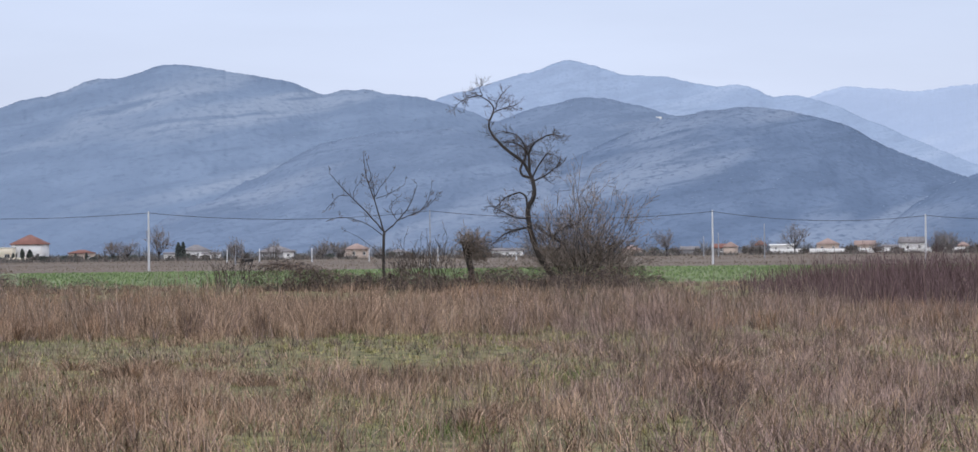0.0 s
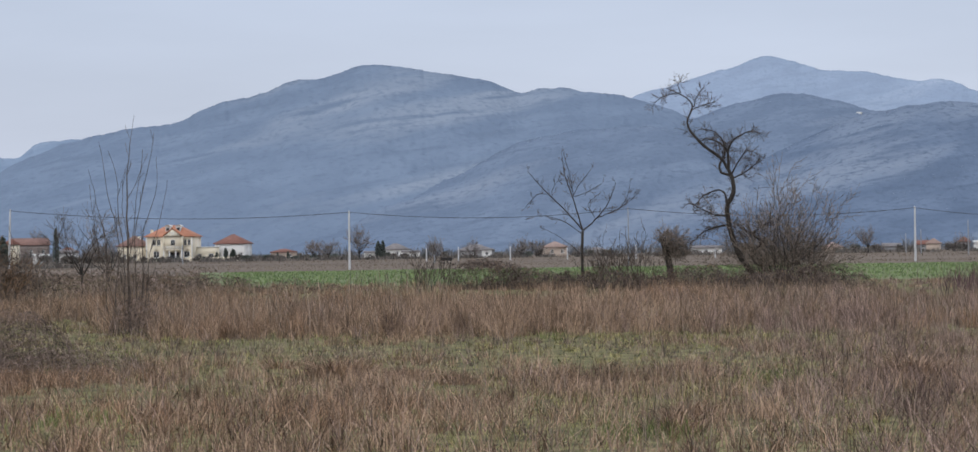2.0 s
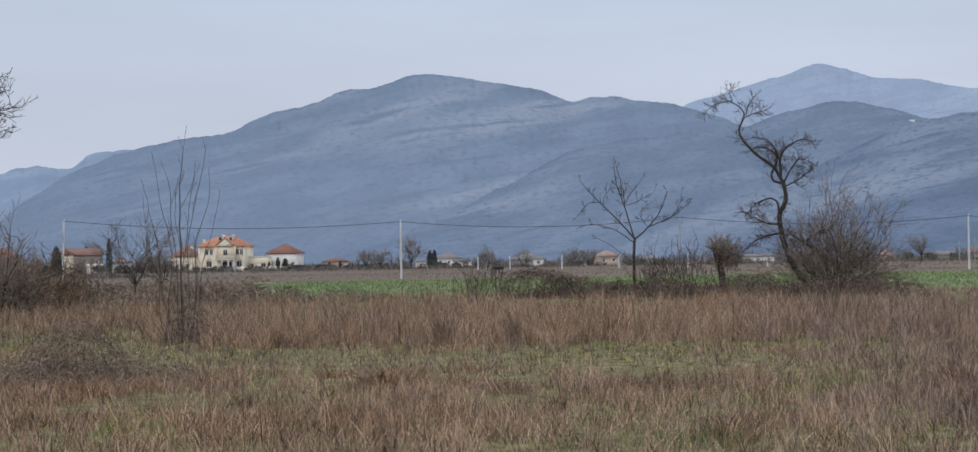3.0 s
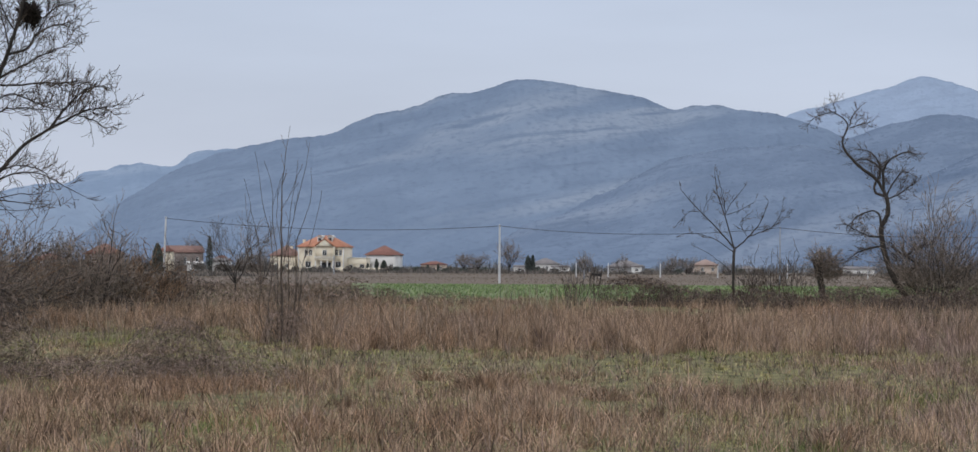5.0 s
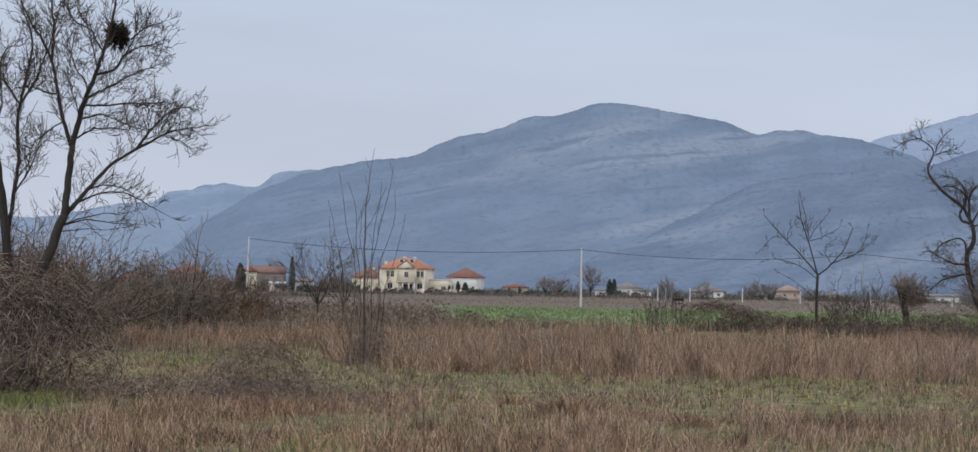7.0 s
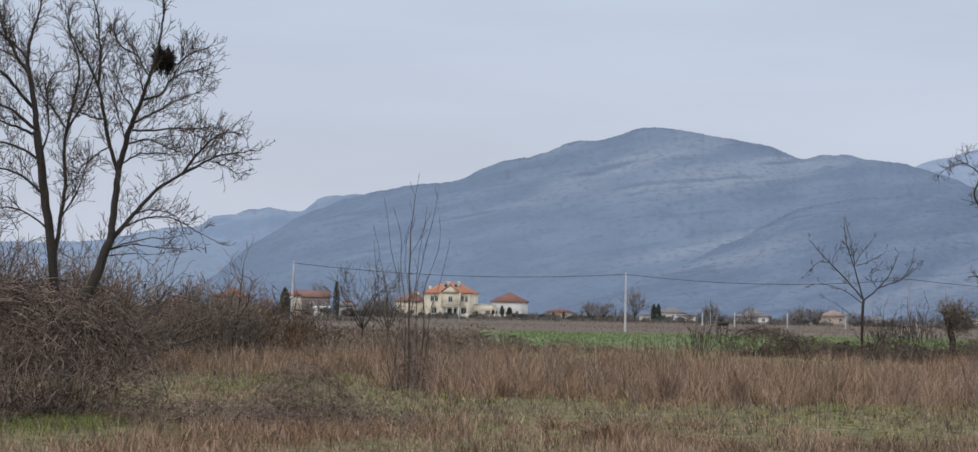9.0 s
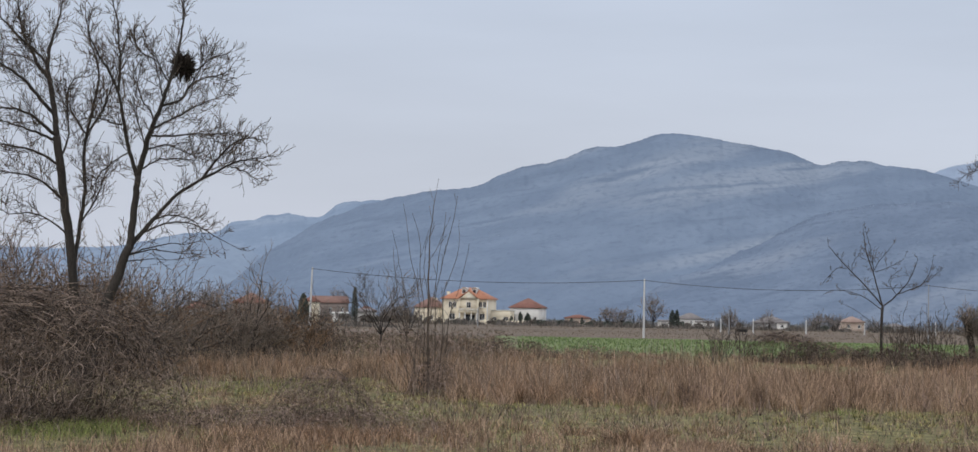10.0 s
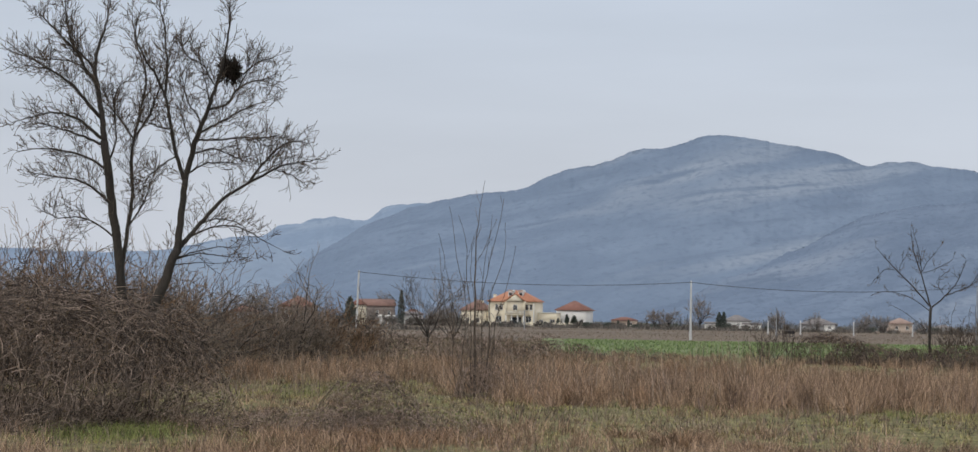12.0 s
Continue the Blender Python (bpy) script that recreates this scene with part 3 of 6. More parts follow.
def mauve(keep):
    """The mauve share of a grass."""
    def kept(x, y, a, d):
        s, h = keep(x, y, a, d)
        return s * mauve_share(x, y, a, d), h
    return kept


def red_keep(x, y, a, d):
    patch = fbm(x * 0.13, y * 0.1, 4, 77)
    s = np.clip((patch - 0.47) * 8, 0, 1)
    s2, hf = belt_keep(x, y, a, d)
    foot = np.clip(1 - np.abs(d - 41) / 5, 0, 1) * np.clip(1 - np.abs(a - 17) / 4, 0, 1) + 0.4 * np.clip((patch - 0.5) * 8, 0, 1) * np.clip((41 - d) / 4, 0, 1)
    return np.maximum(np.where(d > 57, s2 * s, 0.0), foot * (1 - cleared(a, d))), hf * np.where(d > 57, 1.0, 0.75)


def grass_beds(keep, seed):
    """The whole dry meadow: the rough near grass, thin grass on the lawn and the tall belt."""
    return [tussocks(17, 17, -15, 29, 23.5, 43, 0.42, 0.0122, keep(near_keep), seed, 0.16, 0.6, 0.4),
            tussocks(10, 14, -15, 29, 43, 80, 0.38, 0.0125, keep(near_keep), seed + 1, 0.17, 0.6, 0.5),
            tussocks(4.6, 34, -15, 29, 57, 72, 0.82, 0.0125, keep(belt_keep), seed + 2, 0.20, 0.48, 0.42),
            tussocks(2.4, 26, -15, 29, 72, 100, 0.80, 0.018, keep(belt_keep), seed + 3, 0.24, 0.48, 0.42),
            tussocks(1.0, 24, -15, 30, 100, 156, 0.70, 0.030, keep(belt_keep), seed + 4, 0.30, 0.35, 0.30)]


def litter_keep(x, y, a, d):
    c = np.clip((fbm(x * 0.9, y * 0.6, 3, 38) - 0.42) * 6, 0, 1)
    return c * np.clip(1.3 * fbm(x * 0.18, y * 0.1, 3, 39), 0.2, 1) * np.where(d < front(a), 1.0, 0.0), 0.5 + 0.8 * c


stuff("straw_litter", [tussocks(6, 9, -15, 29, 24, 44, 0.18, 0.010, litter_keep, 35, 0.16, 1.0, 0.5), tussocks(5, 9, -15, 29, 44, 80, 0.17, 0.0145, litter_keep, 37, 0.17, 0.9, 0.5)], STRAW, "pale flattened straw on the grazed lawn")
stuff("dry_grass", grass_beds(plain, 11), DRY, "tall dry straw-brown meadow grass in tussocks")
stuff("mauve_grass", grass_beds(mauve, 311), DRY_MAUVE, "greyish mauve dead meadow grass in tussocks")
stuff("russet_grass", [tussocks(5, 26, -15, 29, 24, 57, 0.46, 0.010, red_keep, 15, 0.17, 0.6, 0.5), tussocks(2.6, 34, -15, 29, 57, 100, 0.88, 0.014, red_keep, 16, 0.2, 0.48, 0.42)], DRY_RED, "tufts of russet dead grass among paler grass")


def stalk_keep(x, y, a, d):
    p = fbm(x * 0.22, y * 0.14, 3, 88)
    return np.clip((p - 0.42) * 5, 0, 1) * (1 - 0.6 * lawn_at(x, y, a, d)) * (1 - cleared(a, d)), 0.6 + 0.7 * p


stuff("dead_stalks", [blades(16, -15, 29, 23, 42, 0.48, 0.0065, 0.35, stalk_keep, 17, 0.4, 0.1), blades(8, -15, 29, 42, 62, 0.6, 0.009, 0.35, stalk_keep, 18), blades(6, -15, 29, 62, 100, 1.05, 0.013, 0.22, stalk_keep, 19)], STALK, "thin grey dead weed stalks in the meadow", "weeds")


def spike_keep(x, y, a, d):
    return np.clip((vnoise(x * 0.3, y * 0.3, 91) - 0.35) * 3, 0, 1), 0.6 + 0.6 * vnoise(x, y, 92)


stuff("dark_stalks", blades(1.6, 5.8, 8.8, 112, 130, 1.75, 0.022, 0.12, spike_keep, 29), BRAMBLE, "tall thin dark dead stalks before the green field", "weeds")


def lawn_stem_keep(x, y, a, d):
    return np.clip((fbm(x * 0.35, y * 0.22, 3, 94) - 0.42) * 6, 0, 1) * np.where(d < front(a), 1.0, 0.0), 0.5 + fbm(x, y, 2, 95)


stuff("lawn_stems", [tussocks(1.7, 9, -6, 29, 40, 78, 0.28, 0.0125, lawn_stem_keep, 33, 0.12, 0.5, 0.25), blades(5, -6, 29, 40, 78, 0.27, 0.011, 0.6, lawn_stem_keep, 34, 0.5)], BRAMBLE, "dark dead weeds scattered over the lawn", "weeds")


def short_keep(x, y, a, d):
    p = fbm(x * 0.2, y * 0.12, 3, 31)
    c = np.clip((fbm(x * 0.9, y * 0.4, 3, 32) - 0.38) * 4.5, np.where(d < 47, 0.4, 0.28), 1)
    return np.clip(0.45 + (p - 0.3) * 2.2, 0.15, 1) * c * np.where(d > front(a) + 3, 0.25, 1.0), (0.55 + 0.7 * p) * (0.6 + 0.6 * c)


stuff("short_grass", [tussocks(20, 11, -15, 29, 23, 40, 0.16, 0.010, short_keep, 21, 0.11, 0.75, 0.6), tussocks(8, 11, -15, 29, 40, 84, 0.165, 0.0205, short_keep, 22, 0.12, 0.62, 0.5)], SHORT, "short yellow-green meadow grass between dry tussocks")


def lush_keep(x, y, a, d):
    s = 0 * x
    for az, dd in LUSH_SPOTS:
        q = polar(az, dd)
        s = np.maximum(s, np.exp(-(((x - q.x) / 0.85) ** 2 + ((y - q.y) / 1.3) ** 2)))
    spread = 0.5 * np.clip((fbm(x * 0.3, y * 0.16, 3, 36) - 0.60) * 9, 0, 1) * lawn_at(x, y, a, d)
    return np.clip(np.maximum(s * 1.3 - 0.2, spread), 0, 1) * np.clip((fbm(x * 1.6, y * 1.0, 3, 34) - 0.3) * 4, 0, 1), 0.45 + 0.65 * s


stuff("fresh_grass", [blades(170, -15, 29, 25, 48, 0.24, 0.012, 0.45, lush_keep, 26, 0.35, 0.5), blades(60, -15, 29, 48, 80, 0.22, 0.017, 0.45, lush_keep, 30, 0.35, 0.5)], LUSH, "patches of fresh green grass")


def crop_keep(x, y, a, d):
    return np.where(d < 276, 0.9, 0.0), 0.8 + 0.4 * fbm(x * 0.05, y * 0.05, 3, 41)


stuff("crop_blades", blades(2.2, -13, 12, 156, 300, 0.22, 0.085, 0.35, crop_keep, 23), CROP, "young green cereal blades", "crop")


def scrub_weed_keep(x, y, a, d):
    p = fbm(x * 0.06, y * 0.05, 4, 64)
    return np.clip((p - 0.25) * 4, 0.1, 1), 0.5 + p


def weed_keep(x, y, a, d):
    p = fbm(x * 0.02, y * 0.05, 4, 61)
    inside = (a > -13.5) & (a < 12.3) & (d < 290)
    return np.where(inside, 0, np.clip((p - 0.36) * 4, 0, 1)), 0.5 + p


stuff("fallow_weeds", [blades(5, 12.4, 29, 110, 150, 0.5, 0.04, 0.5, scrub_weed_keep, 39), blades(2.2, 12.4, 29, 150, 245, 0.4, 0.07, 0.5, scrub_weed_keep, 40), blades(0.5, -15, 29, 200, 400, 0.20, 0.09, 0.6, weed_keep, 27), blades(0.2, -15, 29, 400, 690, 0.26, 0.14, 0.6, weed_keep, 28)], WEED, "low brown weeds on the fallow land", "weeds")


def purple_keep(x, y, a, d):
    ramp = np.clip((-5.8 - a) / 4.5, 0, 1)
    return stalk_bank(a, d) * (0.25 + 0.75 * vnoise(x * 0.4, y * 0.4, 5)) * (0.35 + 0.65 * ramp), (0.15 + 1.5 * fbm(x * 0.5, y * 0.4, 4, 51)) * (0.45 + 0.6 * ramp)


stuff("purple_scrub", [blades(60, -16, -4.5, 62, 108, 1.35, 0.015, 0.52, purple_keep, 24, 0.55), blades(16, -16, -4.5, 108, 150, 1.5, 0.030, 0.5, purple_keep, 25, 0.55)], PURPLE, "dense purplish-brown dead weed stalks", "weeds")

# ---- shrubs and trees ----


def arcs(n, radius, height, g, k=5, droop=0.8, spread=1.0, wild=0.2):
    """Arching stems that rise from a patch and fall outwards: bramble."""
    ang, r0 = g.uniform(0, 2 * np.pi, n), radius * 0.78 * np.sqrt(g.random(n))
    out = ang + g.normal(0, 0.7, n)
    reach = radius * spread * g.uniform(0.1, 0.5, n) * np.clip(1.3 - r0 / radius, 0.3, 1)
    top = height * (1 - (r0 / radius) ** 2.6) ** 0.8 * g.uniform(0.35, 1.06, n)
    u = np.linspace(0, 1, k)[None]
    hor = reach[:, None] * u
    ver = top[:, None] * (np.sin(u * np.pi * (0.5 + 0.5 * droop * g.random((n, 1)))))
    x = r0[:, None] * np.cos(ang)[:, None] + hor * np.cos(out)[:, None]
    y = r0[:, None] * np.sin(ang)[:, None] + hor * np.sin(out)[:, None]
    p = np.stack([x, y, ver], -1)
    p[:, 1:] += np.cumsum(g.normal(0, wild * height / k, (n, k - 1, 3)), axis=1)
    p[..., 2] = np.maximum(p[..., 2], 0.01)
    return p


def lid_of(x, y, radius, height, salt):
    """Height of a lumpy thicket's top over the ground."""
    r2 = np.clip(np.hypot(x, y) / radius, 0, 1)
    lump = 0.55 + 0.8 * fbm(x * 1.1 / radius**0.5 + salt, y * 1.1 / radius**0.5 - salt, 3, 5)
    return height * np.clip(1 - r2**4, 0, 1) ** 0.75 * lump


def tangle(n, radius, height, g, k=5, step=0.2):
    """Curling stems that lie at random in the skin of a low lumpy dome."""
    salt = g.uniform(0, 50)
    a, rr = g.uniform(0, 2 * np.pi, n), np.sqrt(g.random(n)) * 0.99
    x0, y0 = radius * rr * np.cos(a), radius * rr * np.sin(a)
    z = lid_of(x0, y0, radius, height, salt) * (1 - 0.8 * g.random(n) ** 1.8) + 0.03
    p = np.zeros((n, k, 3))
    p[:, 0] = np.stack([x0, y0, z], -1)
    w = g.normal(0, 1, (n, 3)) * np.array([1, 1, 0.9])
    w /= np.linalg.norm(w, axis=1, keepdims=True)
    turn = g.normal(0, 0.75, (n, 3))
    loose = np.where(g.random(n) < 0.12, g.uniform(0.15, 0.45, n), 0.08)
    for i in range(1, k):
        w = w + turn + g.normal(0, 0.42, (n, 3)) - np.array([0, 0, 0.06])
        w /= np.linalg.norm(w, axis=1, keepdims=True)
        q = p[:, i - 1] + w * step
        q[:, 2] = np.clip(q[:, 2], 0.02, lid_of(q[:, 0], q[:, 1], radius * 1.04, height, salt) + loose * height**0.5)
        p[:, i] = q
    return p


def ball_tangle(n, radius, height, g, k=5, step=0.2, curl=0.85):
    """Curling, looping stems in the skin of a tall rounded thicket that overhangs its foot."""
    salt, mid = g.uniform(0, 50), 0.34 * height

    def reach(w):
        """Distance of the lumpy skin from the thicket's heart along a way w."""
        up = np.where(w[:, 2] > 0, height - mid, mid * 1.7)
        r = (np.abs(np.hypot(w[:, 0], w[:, 1]) / radius) ** 2.5 + np.abs(w[:, 2] / up) ** 2.5) ** -0.4
        a = np.arctan2(w[:, 1], w[:, 0])
        return r * (0.74 + 0.5 * fbm(3 * np.cos(a) + salt + 2.2 * w[:, 2], 3 * np.sin(a) - salt + 1.4 * w[:, 2], 3, 5))

    def held(q, share):
        c = q - np.array([0, 0, mid])
        far = np.linalg.norm(c, axis=1) + 1e-9
        w = c / far[:, None]
        c = w * np.minimum(far, share * reach(w))[:, None] + np.array([0, 0, mid])
        c[:, 2] = np.maximum(c[:, 2], 0.02)
        return c

    w = g.normal(0, 1, (n, 3)) * np.array([1, 1, 0.75])
    w /= np.linalg.norm(w, axis=1, keepdims=True)
    share = np.where(g.random(n) < 0.07, g.uniform(1.0, 1.14, n), 1 - 0.34 * g.random(n) ** 1.6)
    p = np.zeros((n, k, 3))
    p[:, 0] = held(w * (share * reach(w))[:, None] + np.array([0, 0, mid]), share)
    h = g.normal(0, 1, (n, 3))
    h /= np.linalg.norm(h, axis=1, keepdims=True)
    turn = g.normal(0, curl, (n, 3))
    for i in range(1, k):
        h = h + turn + g.normal(0, 0.5, (n, 3))
        h /= np.linalg.norm(h, axis=1, keepdims=True)
        p[:, i] = held(p[:, i - 1] + h * step, share)
    return p


def leaf_bits(points, size, g):
    """Small folded leaves at points."""
    n = len(points)
    d1 = g.normal(0, 1, (n, 3))
    d1 /= np.linalg.norm(d1, axis=1, keepdims=True)
    d2 = np.cross(d1, g.normal(0, 1, (n, 3)))
    d2 /= np.linalg.norm(d2, axis=1, keepdims=True) + 1e-9
    s = (size * g.uniform(0.5, 1.4, n))[:, None]
    v = np.stack([points, points + d1 * s * 0.5 + d2 * s * 0.3, points + d1 * s, points + d1 * s * 0.5 - d2 * s * 0.3], 1).reshape(-1, 3)
    return v, [np.arange(n)[:, None] * 4 + np.arange(4)[None]]


def bramble(at, radius, height, stems, thick, label, seed, squash=0.8, leaves=0.8, name="bramble_bush", material=None, group="bramble bushes", leaf=0.06):
    g = np.random.default_rng(seed)
    e = thing(name, at, label, "bush", group)
    p = np.concatenate([arcs(stems // 40, radius * 0.9, height * 0.95, g), (ball_tangle if height > 1.4 else tangle)(stems - stems // 40, radius, height, g, step=(0.046 if height > 1.4 else 0.088) * (radius + height) ** 0.7)])
    p[..., 1] *= squash
    k = p.shape[1]
    r = thick * np.linspace(1, 0.45, k)[None] * g.uniform(0.6, 1.3, (len(p), 1))
    tagged(part("tangle", mesh_of("tangle", *tubes(p, r), material or BRAMBLE), e), kind="stuff")
    pts = p[:, 2:].reshape(-1, 3)
    pts = pts[g.random(len(pts)) < leaves] + 0
    if len(pts) > 10:
        tagged(part("foliage", mesh_of("foliage", *leaf_bits(pts, leaf, g), BRAMBLE_LEAF), e), kind="stuff")
    return e


def grow(start, way, length, radius, level, depth, g, store, counts, up=0.15, wander=0.22, shrink=0.55, k=5, angle=(0.5, 1.0)):
    """One branch as a wandering polyline, and its children."""
    k = k if level < depth else 3
    pts = [np.array(start, float)]
    w = np.array(way, float)
    w /= np.linalg.norm(w)
    for _ in range(k - 1):
        w = w + g.normal(0, wander, 3) + np.array([0, 0, up])
        w /= np.linalg.norm(w)
        pts.append(pts[-1] + w * length / (k - 1))
    pts = np.array(pts)
    tip = 0.35 if level < depth else 0.3
    store.setdefault(level, []).append((pts, radius * np.linspace(1, tip, k)))
    if level < depth:
        sprout(pts, radius, length, level, depth, g, store, counts, up, wander, shrink, k, angle)


def sprout(pts, radius, length, level, depth, g, store, counts, up=0.15, wander=0.22, shrink=0.55, k=6, angle=(0.5, 1.0), first=0.25):
    n = max(1, int(round(counts[level] * g.uniform(0.75, 1.25))))
    for t in np.sort(np.concatenate([g.uniform(first, 0.97, n - 1), [1.0]])):
        f = t * (len(pts) - 1)
        i = min(int(f), len(pts) - 2)
        at = pts[i] + (pts[i + 1] - pts[i]) * (f - i)
        along = pts[i + 1] - pts[i]
        along = along / (np.linalg.norm(along) + 1e-9)
        side = np.cross(along, g.normal(0, 1, 3))
        side /= np.linalg.norm(side) + 1e-9
        th = g.uniform(*angle) if t < 1 else g.uniform(0.0, 0.4)
        d = along * math.cos(th) + side * math.sin(th)
        grow(at, d, length * shrink * g.uniform(0.7, 1.25) * (1.15 - 0.45 * t), radius * 0.5 * (1.1 - 0.35 * t), level + 1, depth, g, store, counts, up, wander, shrink, k, angle)


def tidy(points, radii, k):
    """Resample a guide line to k points, rounded."""
    p, r = np.array(points, float), np.array(radii, float)
    s = np.concatenate([[0], np.cumsum(np.linalg.norm(np.diff(p, axis=0), axis=1))])
    u = np.linspace(0, s[-1], k)
    q = np.stack([np.interp(u, s, p[:, j]) for j in range(3)], -1)
    q[1:-1] = q[1:-1] * 0.5 + (q[:-2] + q[2:]) * 0.25
    return q, np.interp(u, s, r)


def crown_parts(e, store, fine=0.006, start=0, twig=None, limb="limb"):
    """Limbs one by one, the finer wood joined into one mass."""
    small = []
    for level in sorted(store):
        if level <= start:
            for pts, r in store[level]:
                part(limb, mesh_of(limb, *tubes(pts[None], np.maximum(r, fine)[None], 5), BARK, True), e)
        else:
            ks = {}
            for pts, r in store[level]:
                ks.setdefault(len(pts), []).append((pts, r))
            for lst in ks.values():
                small.append(tubes(np.array([p for p, _ in lst]), np.maximum(np.array([r for _, r in lst]), fine), 3 if level > 1 else 4))
    if small:
        tagged(part("crown", mesh_of("crown", *join(small), twig or TWIG), e), "mass of fine bare twigs", kind="stuff")


def bare_tree(at, height, label, seed, spread=0.6, trunk=0.3, limbs=6, counts=(0, 6, 6, 4), depth=3, fine=0.012, radius=None, name="bare_tree", group="bare trees", up=0.1, wander=0.2, twig=None, lean=0.0):
    """A leafless tree with a short trunk and rising limbs."""
    g = np.random.default_rng(seed)
    e = thing(name, at, label, "tree", group)
    radius = radius or height * 0.022
    h0 = height * trunk
    tr, rr = tidy([(0, 0, -0.1), (lean * h0 * 0.4, 0, h0 * 0.5), (lean * h0, 0.05, h0)], [radius * 1.25, radius, radius * 0.8], 7)
    part("trunk", mesh_of("trunk", *tubes(tr[None], rr[None], 8), BARK, True), e)
    store = {}
    for j in range(limbs):
        az = 2 * math.pi * (j + g.random() * 0.7) / limbs
        th = spread * g.uniform(0.35, 1.15)
        d = (math.cos(az) * math.sin(th), math.sin(az) * math.sin(th), math.cos(th))
        s = tr[-1] - (tr[-1] - tr[-3]) * g.random() * 0.8
        grow(s, d, (height - h0) * g.uniform(0.75, 1.0), radius * 0.55, 0, depth, g, store, [counts[1], counts[2], counts[3], 0] if depth == 3 else [counts[1], counts[2], 0], up, wander, 0.5)
    crown_parts(e, store, fine=fine, twig=twig)
    return e


class Guided:
    """A tree whose trunk and limbs follow a few bends (sideways, height); depth wanders, and twigs grow along them."""

    def __init__(self, at, label, seed, yaw, counts, twig_len, gap, fine, up=0.06, wander=0.24, shrink=0.52, angle=(0.5, 1.1), name="bare_tree", group="", depth_spread=0.35, twig_r=0.016):
        self.g = np.random.default_rng(seed)
        self.e = thing(name, at, label, "tree", group, yaw)
        self.store, self.known = {}, []
        self.counts, self.twig_len, self.gap, self.fine, self.twig_r = counts, twig_len, gap, fine, twig_r
        self.up, self.wander, self.shrink, self.angle, self.spread = up, wander, shrink, angle, depth_spread

    def limb(self, pts, r0, r1, name="limb", twigs=1.0):
        g = self.g
        x, z = np.array([p[0] for p in pts], float), np.array([p[1] for p in pts], float)
        y0, best = 0.0, 0.5
        for q in self.known:
            d = np.hypot(q[:, 0] - x[0], q[:, 2] - z[0])
            if d.min() < best:
                best, y0 = d.min(), q[d.argmin(), 1]
        run = np.concatenate([[0], np.cumsum(np.hypot(np.diff(x), np.diff(z)))])
        y = y0 + run * (0 if name == "trunk" else g.uniform(-self.spread, self.spread))
        n = max(8, 3 * len(pts))
        p, r = tidy(np.stack([x, y, z], -1), np.linspace(r0, r1, len(pts)), n)
        p[1:] += g.normal(0, 0.012, (n - 1, 3))
        self.known.append(p)
        part(name, mesh_of(name, *tubes(p[None], r[None], 8), TWIG if name == "stem" else BARK, True), self.e)
        if twigs:
            k = max(2, int(run[-1] / self.gap * twigs))
            sprout(p, self.twig_r * 2, self.twig_len, 0, len(self.counts), g, self.store, [k, *self.counts], self.up, self.wander, self.shrink, 5, self.angle, 0.12)

    def done(self, twig=None):
        crown_parts(self.e, self.store, fine=self.fine, start=-1, twig=twig)
        return self.e

# the crooked tree and the shrub grown into it
D = 138
az = -1.54
crooked = Guided(polar(az, D), "bare crooked old tree with a zigzag trunk", 5, az, (5, 5), 1.45, 0.095, 0.0098, 0.05, 0.32, twig_r=0.011)
crooked.limb([(0.97, -0.07), (0.01, 1.11), (-0.68, 2.37), (-1.06, 3.74), (-1.20, 5.03), (-0.64, 5.80), (-0.87, 6.86)], 0.22, 0.125, name="trunk", twigs=0.45)
crooked.limb([(-0.87, 6.86), (-1.40, 7.84), (-2.56, 8.71), (-3.49, 9.74), (-3.64, 10.29), (-3.12, 11.18), (-3.47, 11.69), (-4.36, 12.17)], 0.112, 0.03, twigs=0.5)
crooked.limb([(-3.12, 11.18), (-3.00, 11.77), (-2.53, 12.35)], 0.04, 0.02)
crooked.limb([(-3.13, 11.06), (-2.54, 11.29), (-1.83, 11.44)], 0.035, 0.02)
crooked.limb([(-3.94, 12.09), (-4.76, 11.98), (-5.35, 11.72), (-5.74, 11.21)], 0.035, 0.015)
crooked.limb([(-3.94, 12.09), (-4.17, 12.56), (-3.85, 12.87)], 0.03, 0.015)
crooked.limb([(-0.87, 6.86), (-1.57, 6.98), (-1.60, 7.53), (-1.16, 8.35), (-1.55, 8.94), (-2.44, 9.22), (-2.84, 8.95)], 0.09, 0.03)
crooked.limb([(-1.02, 7.25), (-1.08, 8.42), (-0.77, 9.00), (0.29, 9.58), (1.07, 9.30)], 0.09, 0.02)
crooked.limb([(-1.09, 8.23), (-1.47, 9.21), (-1.93, 9.60), (-2.63, 9.73)], 0.05, 0.02)
crooked.limb([(-1.20, 5.11), (-1.27, 5.81), (-1.70, 5.97), (-2.48, 5.71), (-3.27, 4.93)], 0.08, 0.02)
crooked.limb([(-1.13, 3.74), (-1.92, 3.63), (-2.70, 3.33), (-3.49, 2.59)], 0.07, 0.02)
crooked.limb([(-1.13, 4.32), (-1.91, 4.33), (-2.68, 4.73), (-3.46, 5.13)], 0.06, 0.02)
crooked.limb([(0.21, 1.97), (0.80, 2.43), (1.00, 2.74), (0.34, 3.14), (-0.55, 3.73)], 0.11, 0.05, twigs=0.7)
